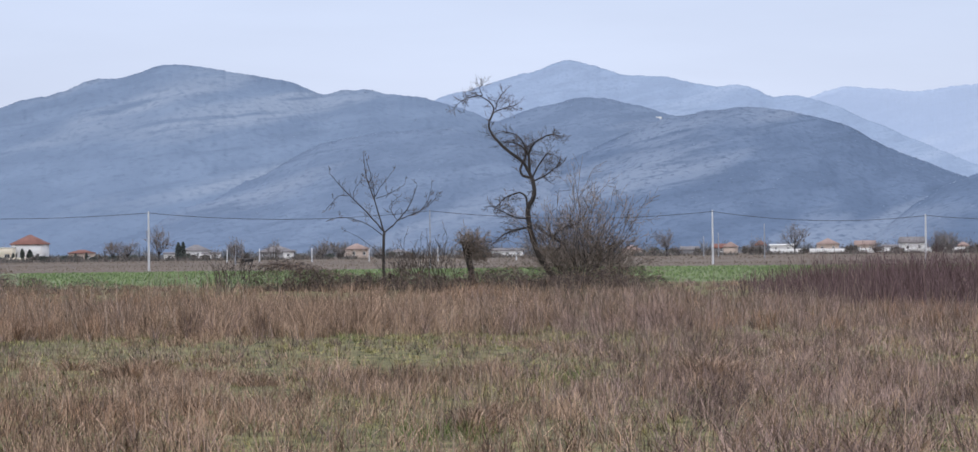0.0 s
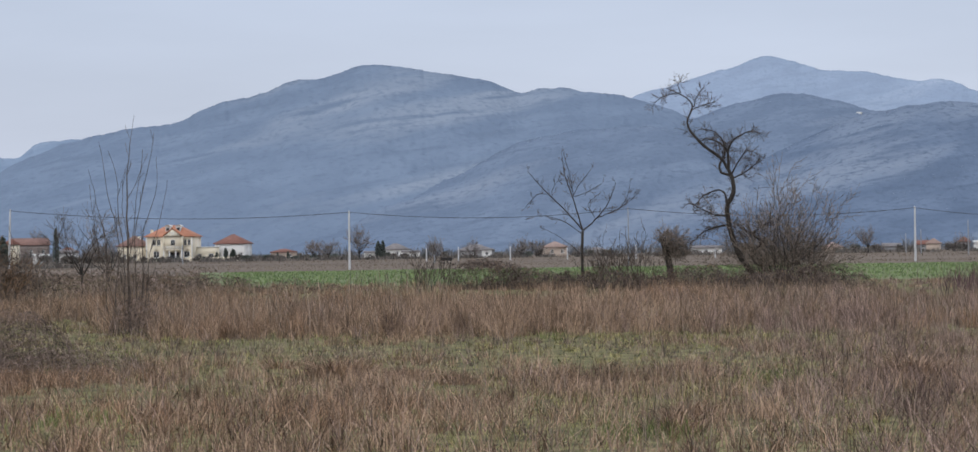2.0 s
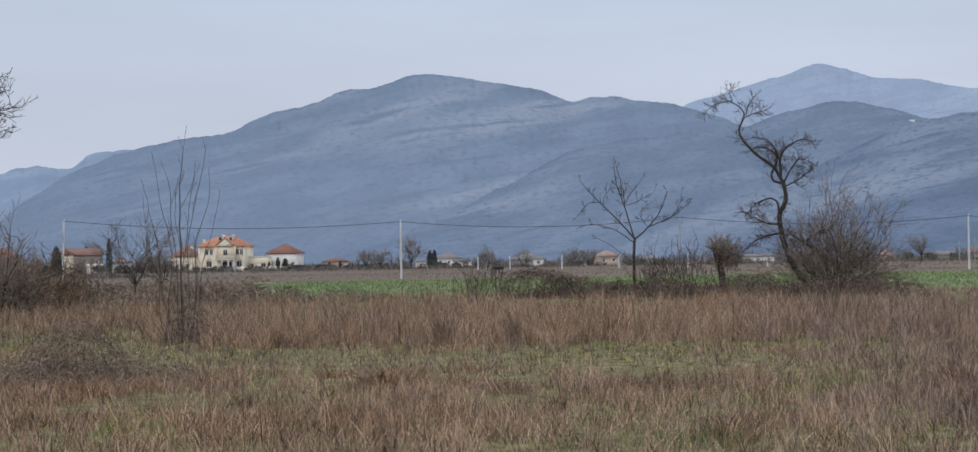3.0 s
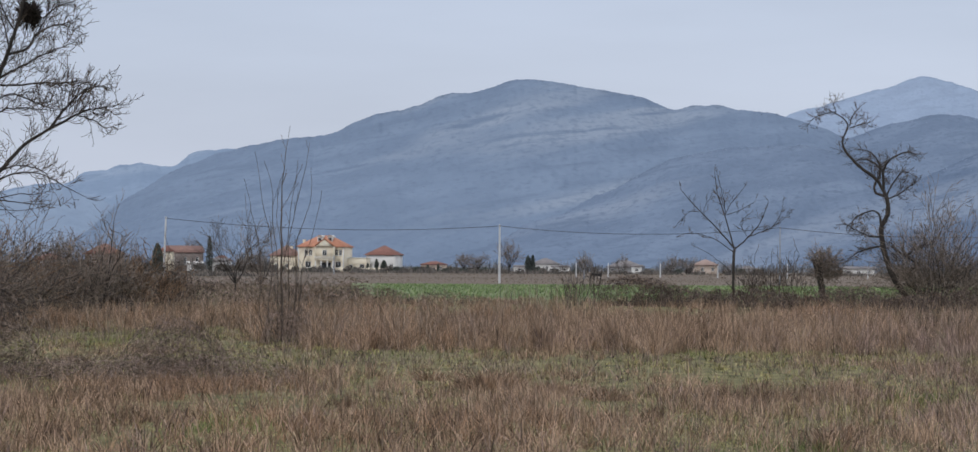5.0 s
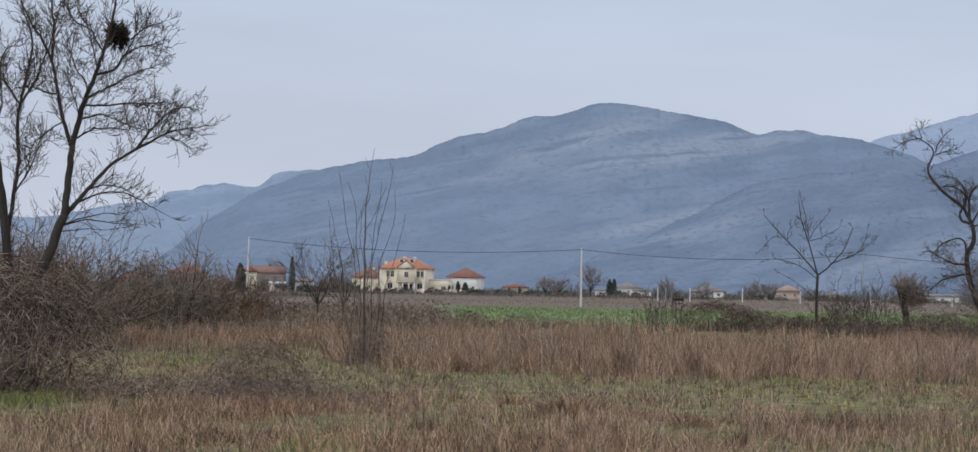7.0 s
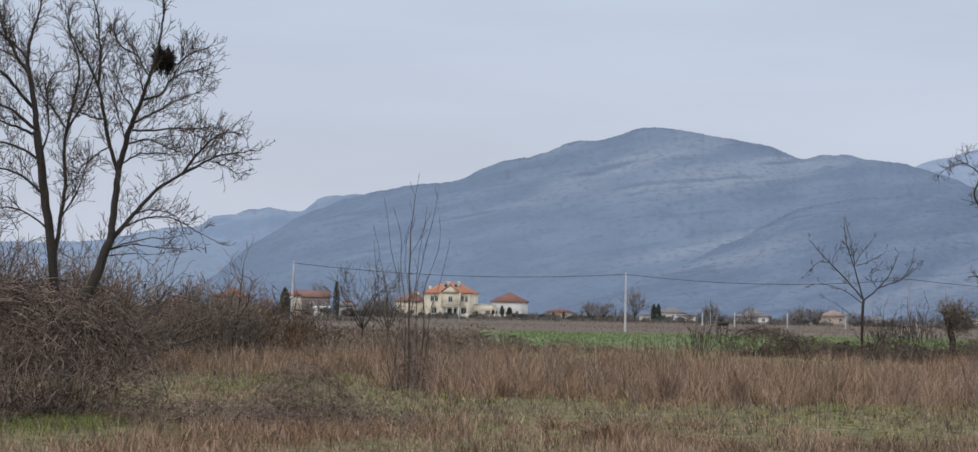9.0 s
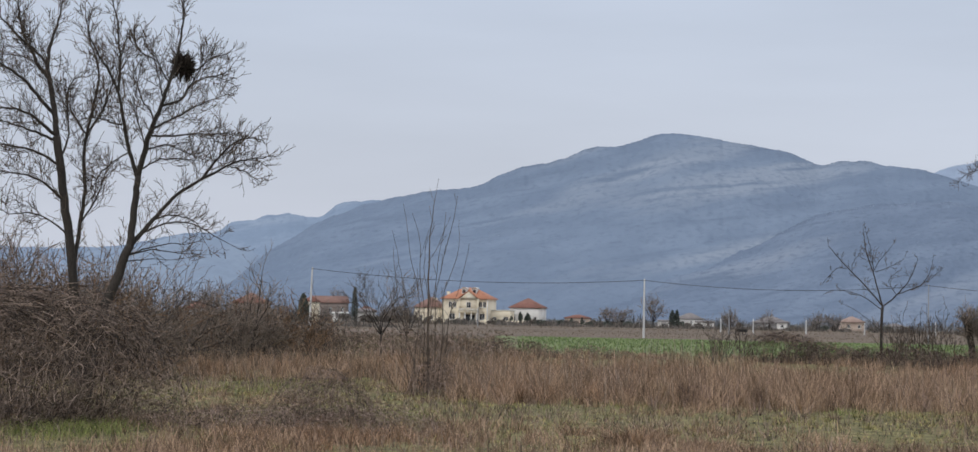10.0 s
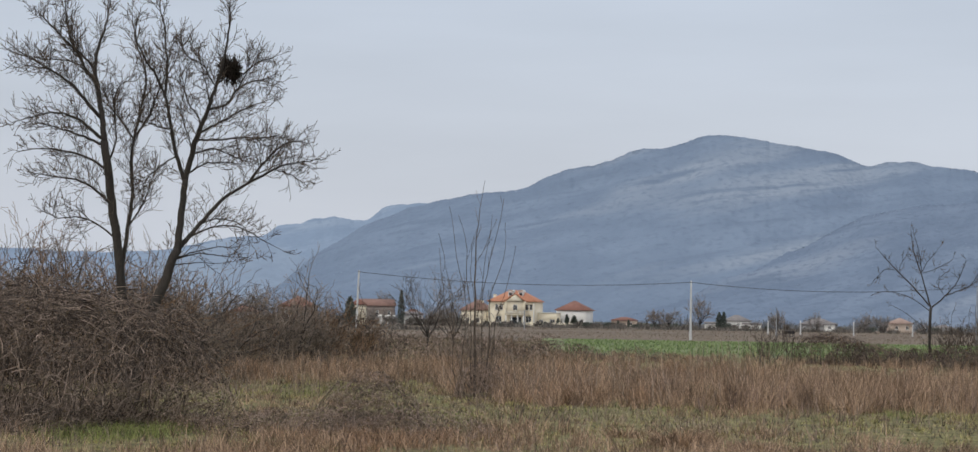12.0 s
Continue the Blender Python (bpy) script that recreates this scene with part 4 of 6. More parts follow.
crooked.limb([(0.42, 3.21), (1.01, 3.72), (1.99, 3.98)], 0.05, 0.02)
crooked.limb([(-0.87, 6.86), (-0.39, 7.75), (0.09, 8.41), (0.59, 8.21)], 0.06, 0.02)
crooked.limb([(-0.79, 6.66), (-0.01, 6.97), (0.54, 7.43), (1.05, 7.73)], 0.05, 0.02)
crooked.done()


def thicket(at, radius, height, stems, label, seed, fine=0.014, name="bare_shrub", counts=(5, 4), spread=0.75, group="bare shrubs", twig=None, up=0.08, wander=0.17, stout=0.0055, wide=None):
    """Many stems from one foot that fan out, each with twigs."""
    g = np.random.default_rng(seed)
    e = thing(name, at, label, "shrub", group)
    store = {}
    for _ in range(stems):
        az, th = g.uniform(0, 2 * math.pi), spread * math.sqrt(g.random())
        d = (math.cos(az) * math.sin(th), math.sin(az) * math.sin(th) * 0.8, math.cos(th))
        s = (g.normal(0, radius * 0.12), g.normal(0, radius * 0.12), 0)
        reach = 1.08 - 0.38 * (th / spread) ** 2 if wide is None else (math.cos(th) ** 2 + (math.sin(th) / wide) ** 2) ** -0.5
        grow(s, d, height * g.uniform(0.72, 1.04) * reach, stout * height * g.uniform(0.5, 1.0), 0, 2, g, store, list(counts), up, wander, 0.45)
    crown_parts(e, store, fine=fine, start=0 if stems < 60 else -1, twig=twig, limb="stem")
    return e


thicket(polar(-2.4, D + 1), 2.4, 6.9, 59, "dense bare rounded shrub beside a crooked tree", 6, 0.0115, counts=(8, 6), spread=1.25, twig=TWIG_GREY, wander=0.2, up=0.05, stout=0.0052, wide=0.6)
thicket(polar(-3.0, D + 1), 1.6, 3.8, 24, "dense bare rounded shrub beside a crooked tree", 8, 0.0115, counts=(8, 5), spread=1.05, twig=TWIG_GREY, wander=0.26, up=0.03, stout=0.0042)

# the small bare tree with few limbs
az = 2.69
slender = Guided(polar(az, 136), "small slender bare tree with a forked crown", 9, az, (4, 3), 1.1, 0.24, 0.0105, 0.12, 0.22, twig_r=0.013)
slender.limb([(-0.01, 0.01), (-0.03, 1.70), (-0.02, 2.66), (0.03, 3.54)], 0.090, 0.09, name="trunk", twigs=0)
slender.limb([(0.03, 3.54), (-0.23, 4.39), (-0.53, 5.55), (-1.05, 6.90), (-1.19, 8.24)], 0.053, 0.018, twigs=0.6)
slender.limb([(-0.52, 5.62), (-0.59, 6.31), (-0.85, 7.47), (-1.04, 8.05)], 0.026, 0.014, twigs=0.8)
slender.limb([(-0.49, 5.74), (-0.21, 6.31), (0.29, 6.88), (0.57, 7.27)], 0.022, 0.012, twigs=0.8)
slender.limb([(-0.45, 5.62), (0.28, 5.85), (1.25, 6.41)], 0.022, 0.012, twigs=0.8)
slender.limb([(0.03, 3.54), (-0.84, 4.59), (-1.83, 5.56), (-2.59, 6.33), (-3.27, 7.18)], 0.049, 0.016, twigs=0.6)
slender.limb([(-1.83, 5.56), (-1.86, 6.02), (-1.43, 6.71)], 0.022, 0.012, twigs=0.8)
slender.limb([(-2.13, 5.79), (-2.78, 5.84), (-3.56, 4.92)], 0.022, 0.012, twigs=0.8)
slender.limb([(-0.01, 3.31), (-1.08, 4.09), (-2.22, 4.49), (-3.18, 4.42)], 0.026, 0.012, twigs=0.6)
slender.limb([(0.07, 3.54), (0.96, 4.30), (1.62, 5.14), (2.09, 6.41)], 0.049, 0.018, twigs=0.6)
slender.limb([(0.96, 4.30), (2.31, 4.83), (2.78, 5.44), (2.98, 6.28)], 0.030, 0.014, twigs=0.8)
slender.limb([(1.81, 4.60), (2.77, 5.13), (3.36, 5.70)], 0.022, 0.012, twigs=0.8)
slender.limb([(0.84, 4.23), (0.28, 5.15), (0.86, 5.61)], 0.019, 0.012, twigs=0.8)
slender.limb([(-0.02, 2.01), (-0.71, 2.63), (-1.66, 3.33), (-2.23, 3.57)], 0.019, 0.01, twigs=0.3)
slender.done()

# pollard stump with a tuft of shoots
D = 142
g = np.random.default_rng(4)
stump = thing("pollard_stump", polar(0.45, D), "pollarded willow stump with a bushy head of shoots", "tree")
p, r = tidy([(0, 0, 0), (0.1, 0, 0.9), (-0.1, 0, 1.7), (-0.3, 0, 3.0)], [0.26, 0.20, 0.22, 0.30], 9)
part("trunk", mesh_of("trunk", *tubes(p[None], r[None], 10), BARK, True), stump)
store = {}
for _ in range(260):
    a = g.uniform(0, 2 * math.pi)
    s = (g.uniform(-0.5, 0.9), g.normal(0, 0.3), 0)
    s = (s[0], s[1], g.uniform(1.7, 3.3) - 0.5 * max(0, s[0]))
    grow(s, (math.cos(a) * 0.8 + 0.15, math.sin(a) * 0.6, g.uniform(-0.4, 1)), g.uniform(0.45, 1.0), 0.016, 0, 1, g, store, [4, 0], 0.05, 0.3, 0.5)
crown_parts(stump, store, fine=0.013, start=-1, twig=TWIG_GREY)

# the sapling with upright shoots
az = 14.26
D = 66
sapling = Guided(polar(az, D), "slender bare sapling with many upright shoots", 15, az, (2,), 1.1, 0.5, 0.006, 0.22, 0.10, angle=(0.25, 0.6), name="bare_sapling", depth_spread=0.15, twig_r=0.007)
sapling.limb([(-0.13, -0.10), (-0.14, 1.39), (-0.17, 2.88), (-0.17, 4.56), (0.00, 6.15)], 0.051, 0.006, name="stem", twigs=0.7)
sapling.limb([(-0.43, -0.01), (-0.58, 0.82), (-0.37, 2.69), (-0.78, 4.45), (-0.90, 5.39)], 0.016, 0.006, name="stem", twigs=0.7)
sapling.limb([(0.00, -0.09), (0.06, 1.39), (0.03, 3.07), (0.46, 4.95), (0.62, 5.79)], 0.016, 0.006, name="stem", twigs=0.7)
sapling.limb([(0.09, -0.05), (0.29, 1.40), (0.25, 3.07), (0.68, 4.20), (0.72, 4.86)], 0.014, 0.006, name="stem", twigs=0.7)
sapling.limb([(-0.24, -0.10), (-0.28, 2.69), (-0.45, 3.81), (-0.41, 4.55), (-0.58, 5.20)], 0.014, 0.006, name="stem", twigs=0.7)
sapling.limb([(-0.54, -0.03), (-0.86, 1.01), (-0.74, 2.12), (-0.91, 3.42), (-1.20, 4.63)], 0.014, 0.006, name="stem", twigs=0.7)
sapling.limb([(0.19, -0.09), (0.40, 1.40), (0.45, 2.52), (0.77, 3.27), (0.97, 4.30)], 0.014, 0.006, name="stem", twigs=0.7)
sapling.limb([(-0.14, 2.14), (0.03, 3.07), (0.10, 4.00), (0.27, 5.04)], 0.012, 0.006, name="stem", twigs=0.7)
sapling.limb([(-0.20, 4.00), (0.00, 4.28), (0.29, 5.04)], 0.009, 0.006, name="stem", twigs=0.7)
sapling.limb([(-0.28, -0.10), (-0.68, 1.38), (-0.99, 2.49), (-1.22, 4.07)], 0.012, 0.006, name="stem", twigs=0.7)
sapling.limb([(-0.17, 2.88), (-0.32, 3.81), (-0.27, 4.84)], 0.009, 0.006, name="stem", twigs=0.7)
sapling.limb([(-0.38, 0.09), (-0.76, 0.73), (-1.35, 1.93)], 0.012, 0.006, name="stem", twigs=0.7)
sapling.limb([(0.18, 0.10), (0.54, 0.85), (0.90, 1.41)], 0.012, 0.006, name="stem", twigs=0.7)
sapling.limb([(-0.47, -0.07), (-0.85, 0.45), (-1.14, 1.19)], 0.009, 0.006, name="stem", twigs=0.7)
sapling.limb([(0.04, 0.65), (0.25, 1.12), (0.34, 2.14), (0.22, 2.89)], 0.009, 0.006, name="stem", twigs=0.7)
sapling.done()
thicket(polar(az, D + 0.3), 0.9, 2.1, 12, "thin grey stems sprouting round a sapling", 62, 0.0042, counts=(6, 3), stout=0.0036, spread=0.55, twig=TWIG_GREY, wander=0.16)
bramble(polar(14.21, D - 0.4), 0.75, 1.1, 330, 0.007, "tangle of thin grey stems at a sapling's foot", 61, leaves=0.2, leaf=0.04, material=SCRUB)

# the pair of tall trees and the nest
D = 72
az = 23.44
spreading = Guided(polar(az, D), "tall bare spreading tree behind brambles", 31, az, (5, 5), 1.6, 0.078, 0.0084, 0.15, 0.28, group="pair of tall trees", twig_r=0.011)
spreading.limb([(0.04, -0.1), (0.04, 2.33), (-0.08, 3.43), (-0.19, 4.43), (-0.42, 5.83), (-0.58, 7.04), (-0.72, 7.94)], 0.168, 0.136, name="trunk", twigs=0.15)
spreading.limb([(-0.72, 7.94), (-0.82, 8.84), (-0.94, 9.44), (-1.07, 10.04), (-1.06, 10.45), (-1.0, 11.06), (-0.85, 11.47), (-0.72, 12.08), (-0.66, 12.73)], 0.105, 0.02, twigs=0.8)
spreading.limb([(-1.07, 9.88), (-1.41, 10.33), (-1.62, 10.83), (-1.87, 11.22), (-1.98, 11.72), (-2.09, 12.33), (-2.08, 12.67)], 0.063, 0.015)
spreading.limb([(-1.62, 10.83), (-2.13, 11.32), (-2.43, 11.61), (-2.73, 11.9), (-2.98, 12.15)], 0.043, 0.012)
spreading.limb([(-1.06, 10.29), (-1.36, 10.6), (-1.73, 10.99), (-2.16, 11.09)], 0.048, 0.015)
spreading.limb([(-0.86, 8.7), (-1.29, 9.13), (-1.69, 9.62), (-2.2, 10.0), (-2.69, 10.23), (-3.29, 10.57), (-3.79, 10.91)], 0.067, 0.012)
spreading.limb([(-2.2, 10.0), (-2.59, 10.15), (-3.08, 10.21), (-3.44, 10.26)], 0.028, 0.012)
spreading.limb([(-1.52, 10.43), (-2.11, 10.61), (-2.9, 10.64), (-3.29, 10.77)], 0.028, 0.012)
spreading.limb([(-0.77, 8.0), (-1.17, 8.27), (-1.57, 8.62), (-2.07, 8.74), (-2.56, 8.71), (-3.04, 8.53), (-3.59, 8.35)], 0.062, 0.012)
spreading.limb([(-0.76, 7.8), (-1.36, 8.06), (-1.86, 8.25), (-2.35, 8.39), (-2.95, 8.53)], 0.048, 0.012)
spreading.limb([(-0.6, 6.99), (-1.25, 7.42), (-2.04, 7.6), (-2.83, 7.67), (-3.45, 7.56)], 0.048, 0.012, twigs=0.9)
spreading.limb([(-0.42, 5.83), (-1.02, 6.42), (-1.62, 6.67), (-2.41, 6.74), (-3.1, 6.83)], 0.048, 0.012, twigs=0.9)
spreading.limb([(-0.25, 4.73), (-0.8, 5.22), (-1.5, 5.5), (-2.08, 5.39), (-2.68, 5.68)], 0.033, 0.012, twigs=0.8)
spreading.limb([(-0.59, 7.2), (-0.31, 8.01), (-0.46, 9.16), (-0.51, 9.66)], 0.038, 0.012, twigs=0.9)
spreading.limb([(-0.45, 9.1), (-0.37, 9.62), (-0.18, 9.91), (0.16, 9.98)], 0.028, 0.012, twigs=0.9)
spreading.limb([(-0.07, 3.83), (0.08, 5.04), (0.25, 6.25), (0.14, 7.26), (0.22, 8.17), (0.46, 9.08), (0.54, 9.8), (0.63, 10.3), (0.3, 11.0), (0.15, 11.5), (0.07, 12.21)], 0.076, 0.015, twigs=0.8)
spreading.limb([(0.19, 8.02), (0.71, 8.85), (0.89, 9.4), (1.12, 9.96), (1.31, 10.53)], 0.043, 0.012)
spreading.limb([(0.2, 8.11), (-0.19, 8.66), (-0.49, 9.01), (-0.66, 9.45)], 0.033, 0.012)
spreading.limb([(0.09, 5.14), (0.53, 5.86), (0.76, 6.47), (0.94, 7.24)], 0.033, 0.012, twigs=0.9)
spreading.done()
az = 22.51
leaning = Guided(polar(az, D - 1), "tall bare leaning tree with a bird's nest", 32, az, (5, 5), 1.55, 0.080, 0.0084, 0.15, 0.28, group="pair of tall trees", twig_r=0.011)
leaning.limb([(-0.85, -0.1), (-0.31, 2.28), (-0.09, 2.84), (0.17, 3.54), (0.5, 4.48)], 0.197, 0.145, name="trunk", twigs=0.12)
leaning.limb([(0.5, 4.48), (0.6, 5.44), (0.65, 6.04), (0.71, 6.7)], 0.126, 0.102, twigs=0.25)
leaning.limb([(0.71, 6.7), (0.91, 7.54), (1.09, 8.15), (1.26, 8.65), (1.41, 9.02), (1.6, 9.66), (1.76, 10.11), (1.91, 10.88), (2.01, 11.69), (1.96, 12.29)], 0.101, 0.02, twigs=0.7)
leaning.limb([(0.69, 6.64), (0.42, 7.43), (0.25, 8.12), (0.17, 8.72), (0.02, 9.31), (-0.29, 9.9), (-0.69, 10.49), (-0.94, 10.98), (-0.92, 11.78)], 0.071, 0.015, twigs=0.8)
leaning.limb([(0.02, 9.31), (0.06, 10.01), (0.01, 10.61), (-0.03, 11.41), (-0.22, 12.01), (-0.19, 12.61)], 0.048, 0.012)
leaning.limb([(0.51, 4.4), (0.81, 4.81), (1.2, 5.29), (1.68, 5.86), (2.2, 6.36), (2.75, 6.69)], 0.084, 0.043, twigs=0.6)
leaning.limb([(2.75, 6.69), (3.1, 7.2), (3.33, 7.47), (3.63, 7.82), (3.92, 8.03), (4.36, 8.14), (4.72, 8.11)], 0.048, 0.012, twigs=1.1)
leaning.limb([(2.75, 6.69), (3.34, 7.01), (3.74, 7.26), (4.34, 7.38), (5.04, 7.47)], 0.048, 0.012, twigs=1.1)
leaning.limb([(3.58, 7.15), (4.14, 7.01), (4.65, 6.7)], 0.028, 0.01, twigs=0.9)
leaning.limb([(1.09, 8.15), (1.52, 8.4), (2.01, 8.67), (2.41, 8.93), (2.9, 9.14), (3.39, 9.36)], 0.048, 0.012)
leaning.limb([(1.1, 7.97), (1.73, 7.96), (2.42, 8.06), (3.12, 8.04), (3.62, 8.16)], 0.038, 0.012, twigs=0.9)
leaning.limb([(1.37, 8.9), (2.02, 9.12), (2.18, 9.44), (2.41, 9.79), (2.64, 10.26), (2.7, 10.91)], 0.048, 0.012)
leaning.limb([(2.21, 9.56), (2.69, 9.86), (3.28, 10.0), (3.58, 10.19)], 0.033, 0.012)
leaning.limb([(2.48, 10.13), (2.97, 10.57), (3.47, 10.69)], 0.033, 0.012)
leaning.limb([(0.89, 7.5), (1.64, 7.74), (2.14, 7.48), (2.74, 7.29)], 0.033, 0.012, twigs=0.8)
leaning.limb([(0.77, 6.88), (1.35, 7.25), (2.04, 7.31), (2.64, 7.25)], 0.033, 0.012, twigs=0.8)
leaning.limb([(0.18, 8.28), (-0.15, 8.31), (-0.45, 8.44), (-0.81, 8.49)], 0.033, 0.012, twigs=0.9)
leaning.limb([(1.17, 8.35), (1.02, 8.84), (0.72, 9.14), (0.61, 9.63), (0.69, 10.24)], 0.033, 0.012)
leaning.limb([(0.91, 7.52), (0.8, 8.04), (0.57, 8.63), (0.48, 9.13)], 0.028, 0.012, twigs=0.9)
leaning.limb([(1.45, 9.1), (1.3, 9.65), (1.19, 10.15), (1.04, 10.75)], 0.028, 0.012)
leaning.limb([(1.6, 9.66), (1.18, 10.35), (0.88, 10.48), (0.58, 10.59), (0.47, 11.23)], 0.028, 0.012)
leaning.limb([(0.91, 4.89), (1.59, 5.2), (2.29, 5.3), (2.79, 5.09), (3.29, 4.8), (3.69, 4.61)], 0.033, 0.01, twigs=0.5)
leaning.limb([(1.16, 5.25), (1.69, 5.5), (2.28, 5.44), (2.68, 5.25), (2.83, 4.79)], 0.028, 0.01, twigs=0.4)
leaning.limb([(0.39, 4.14), (1.02, 4.37), (1.71, 4.55), (2.32, 4.52)], 0.027, 0.009, twigs=0.25)
leaning.limb([(0.36, 4.08), (1.12, 4.38), (1.81, 4.27), (2.8, 4.23)], 0.027, 0.009, twigs=0.25)
leaning.limb([(0.32, 3.94), (1.03, 4.04), (1.82, 4.03)], 0.021, 0.009, twigs=0.2)
leaning.limb([(0.42, 7.43), (0.01, 7.18), (-0.41, 6.81), (-0.7, 6.3)], 0.028, 0.01, twigs=0.9)
leaning.done()
nest = thing("bird_nest", polar(20.86, D - 1, 10.25), "dark twig nest wedged in a tree's upper fork", "nest")
n = 620
th, ph = g.uniform(0, 2 * math.pi, n), g.normal(-0.1, 0.6, n)
rad = 0.26 * (0.3 + 0.6 * g.random(n) ** 0.8) * (0.8 + 0.3 * np.sin(2 * th + 1.0) + 0.15 * np.sin(5 * th))
c = np.stack([rad * np.cos(th) * np.cos(ph), rad * np.sin(th) * np.cos(ph), rad * 1.15 * np.sin(ph) - 0.45 * rad * np.cos(th)], -1)
tan = np.stack([-np.sin(th), np.cos(th), g.normal(0, 0.7, n)], -1) + g.normal(0, 0.5, (n, 3))
ln = np.linspace(-0.24, 0.24, 5)[None, :, None] * g.uniform(0.5, 1.35, n)[:, None, None]
part("twigs", mesh_of("twigs", *tubes(c[:, None] + tan[:, None] * ln * 0.9 - (ln**2) * c[:, None] * 1.5, np.full((n, 5), 0.011)), NESTWOOD), nest)

# the great bramble mound
bramble(polar(25.85, 49.6), 4.8, 3.0, 8800, 0.0092, "large dense brown bramble thicket", 71, 0.75, 0.35, leaf=0.05)
bramble(polar(28.0, 45.6), 4.2, 2.75, 3200, 0.0095, "large dense brown bramble thicket", 72, 0.75, 0.5, leaf=0.05)
for az, d, rad, hi, n, sd in ((17.15, 45.5, 1.15, 1.2, 620, 73), (18.6, 45.0, 1.7, 0.5, 420, 74), (16.0, 45.0, 1.5, 0.5, 360, 75), (14.9, 44.0, 1.1, 0.35, 180, 76), (17.4, 44.6, 1.8, 0.45, 420, 77), (20.1, 45.5, 1.5, 0.4, 260, 78), (21.2, 46.5, 1.2, 0.45, 220, 79)):
    bramble(polar(az, d), rad, hi, n, 0.0055, "low grey-brown bramble scrub in grass", sd, 0.9, 0.35, leaf=0.04, material=SCRUB)

# hedge line beyond the meadow
HEDGE = [(5.25, 2.4, 1.5, 1300), (12.20, 3.0, 0.8, 380), (10.02, 2.6, 0.45, 200), (-3.35, 2.2, 1.1, 620)]
HEDGE += [(4.62 - 0.62 * k, 1.7 + 0.3 * math.sin(k * 2.3), 0.80 + 0.22 * math.sin(k * 1.7 + 0.6), 400) for k in range(15)]
for k, (az, rad, hi, n) in enumerate(HEDGE):
    bramble(polar(az, (121 if -6 < az < 2.4 else 134) - k % 3), rad, hi + 0.3, n, 0.0135, "dark leafless bramble bush in the field hedge", 100 + k, 0.8, 0.25, leaf=0.10, material=HEDGEWOOD)
for k, (az, hi) in enumerate(((6.61, 2.3), (7.01, 1.7), (2.34, 2.2), (1.89, 2.7), (1.37, 2.5), (0.89, 2.0), (2.10, 2.6), (1.65, 3.0), (1.18, 2.8), (2.26, 2.0), (6.29, 1.9), (6.77, 2.0))):
    thicket(polar(az, 133), 0.7, hi, 9, "thin bare upright shrub in the hedge", 140 + k, 0.011, counts=(3, 2), spread=0.5)

# scrub at the far left
for k, (az, d, hi, n) in enumerate(((19.61, 108, 3.0, 12), (21.69, 92, 3.6, 14), (25.47, 84, 5.2, 9), (26.40, 82, 5.0, 10), (24.53, 88, 4.4, 9), (22.96, 86, 3.6, 12), (27.78, 80, 5.6, 10), (17.52, 118, 2.3, 10), (16.56, 120, 2.0, 10), (13.64, 120, 1.6, 10))):
    thicket(polar(az, d), hi * 0.35, hi, n, "bare brown scrub shrub", 160 + k, 0.0095, counts=(6, 4), spread=0.85, twig=TWIG_WARM if k % 3 == 0 else None, wander=0.26, up=0.04)
for k, (az, d, hi, n) in enumerate(((18.95, 102, 4.6, 8), (18.35, 110, 3.6, 7), (20.95, 97, 4.2, 8), (21.9, 90, 4.2, 8), (24.9, 84, 5.0, 8), (26.6, 80, 5.2, 8))):
    bare_tree(polar(az, d), hi, "small spreading bare tree in scrub", 440 + k, 1.15, 0.1, n, (0, 7, 6, 0), 2, 0.0085, radius=0.075, twig=TWIG if k % 2 else TWIG_GREY, wander=0.3, up=0.06, group="spreading scrub trees")
for k in range(15):
    az = 21.69 - k * 0.62
    bramble(polar(az, 118 + (k * 7) % 9), 3.0, 1.5 + 0.25 * math.sin(k * 1.9), 230, 0.016, "low brown bramble bank behind the meadow", 200 + k, 0.7, 0.5, leaf=0.1, material=SCRUB)
for k, (az, d, hi, n) in enumerate(((26.09, 78, 4.0, 18), (25.01, 82, 3.8, 18), (24.07, 79, 3.6, 16), (23.05, 83, 4.2, 20), (22.10, 88, 4.2, 22), (27.33, 77, 4.0, 20), (21.22, 100, 3.6, 22), (19.22, 110, 2.6, 18), (18.52, 111, 2.8, 18), (20.30, 104, 3.2, 20), (22.6, 86, 4.0, 20), (21.7, 95, 3.6, 20), (22.2, 80, 4.2, 24), (23.4, 79, 4.4, 24), (24.6, 78, 4.5, 24), (25.7, 77, 4.5, 24), (26.8, 76, 4.4, 24), (25.47, 76, 3.6, 20), (18.75, 103, 3.3, 24), (18.1, 106, 2.9, 22), (19.5, 101, 3.3, 24), (17.3, 112, 2.2, 16), (20.1, 99, 3.3, 20))):
    thicket(polar(az, d), hi * 0.5, hi, n, "dense russet-twigged winter shrub", 260 + k, 0.0095, counts=(7, 4), spread=0.95, twig=TWIG_WARM if k % 2 else TWIG_GREY, wander=0.3)
bare_tree(polar(15.58, 122), 4.9, "small bare tree in scrub", 41, 1.0, 0.3, 8, (0, 7, 5, 0), 2, 0.0065, radius=0.055, twig=TWIG, wander=0.26)
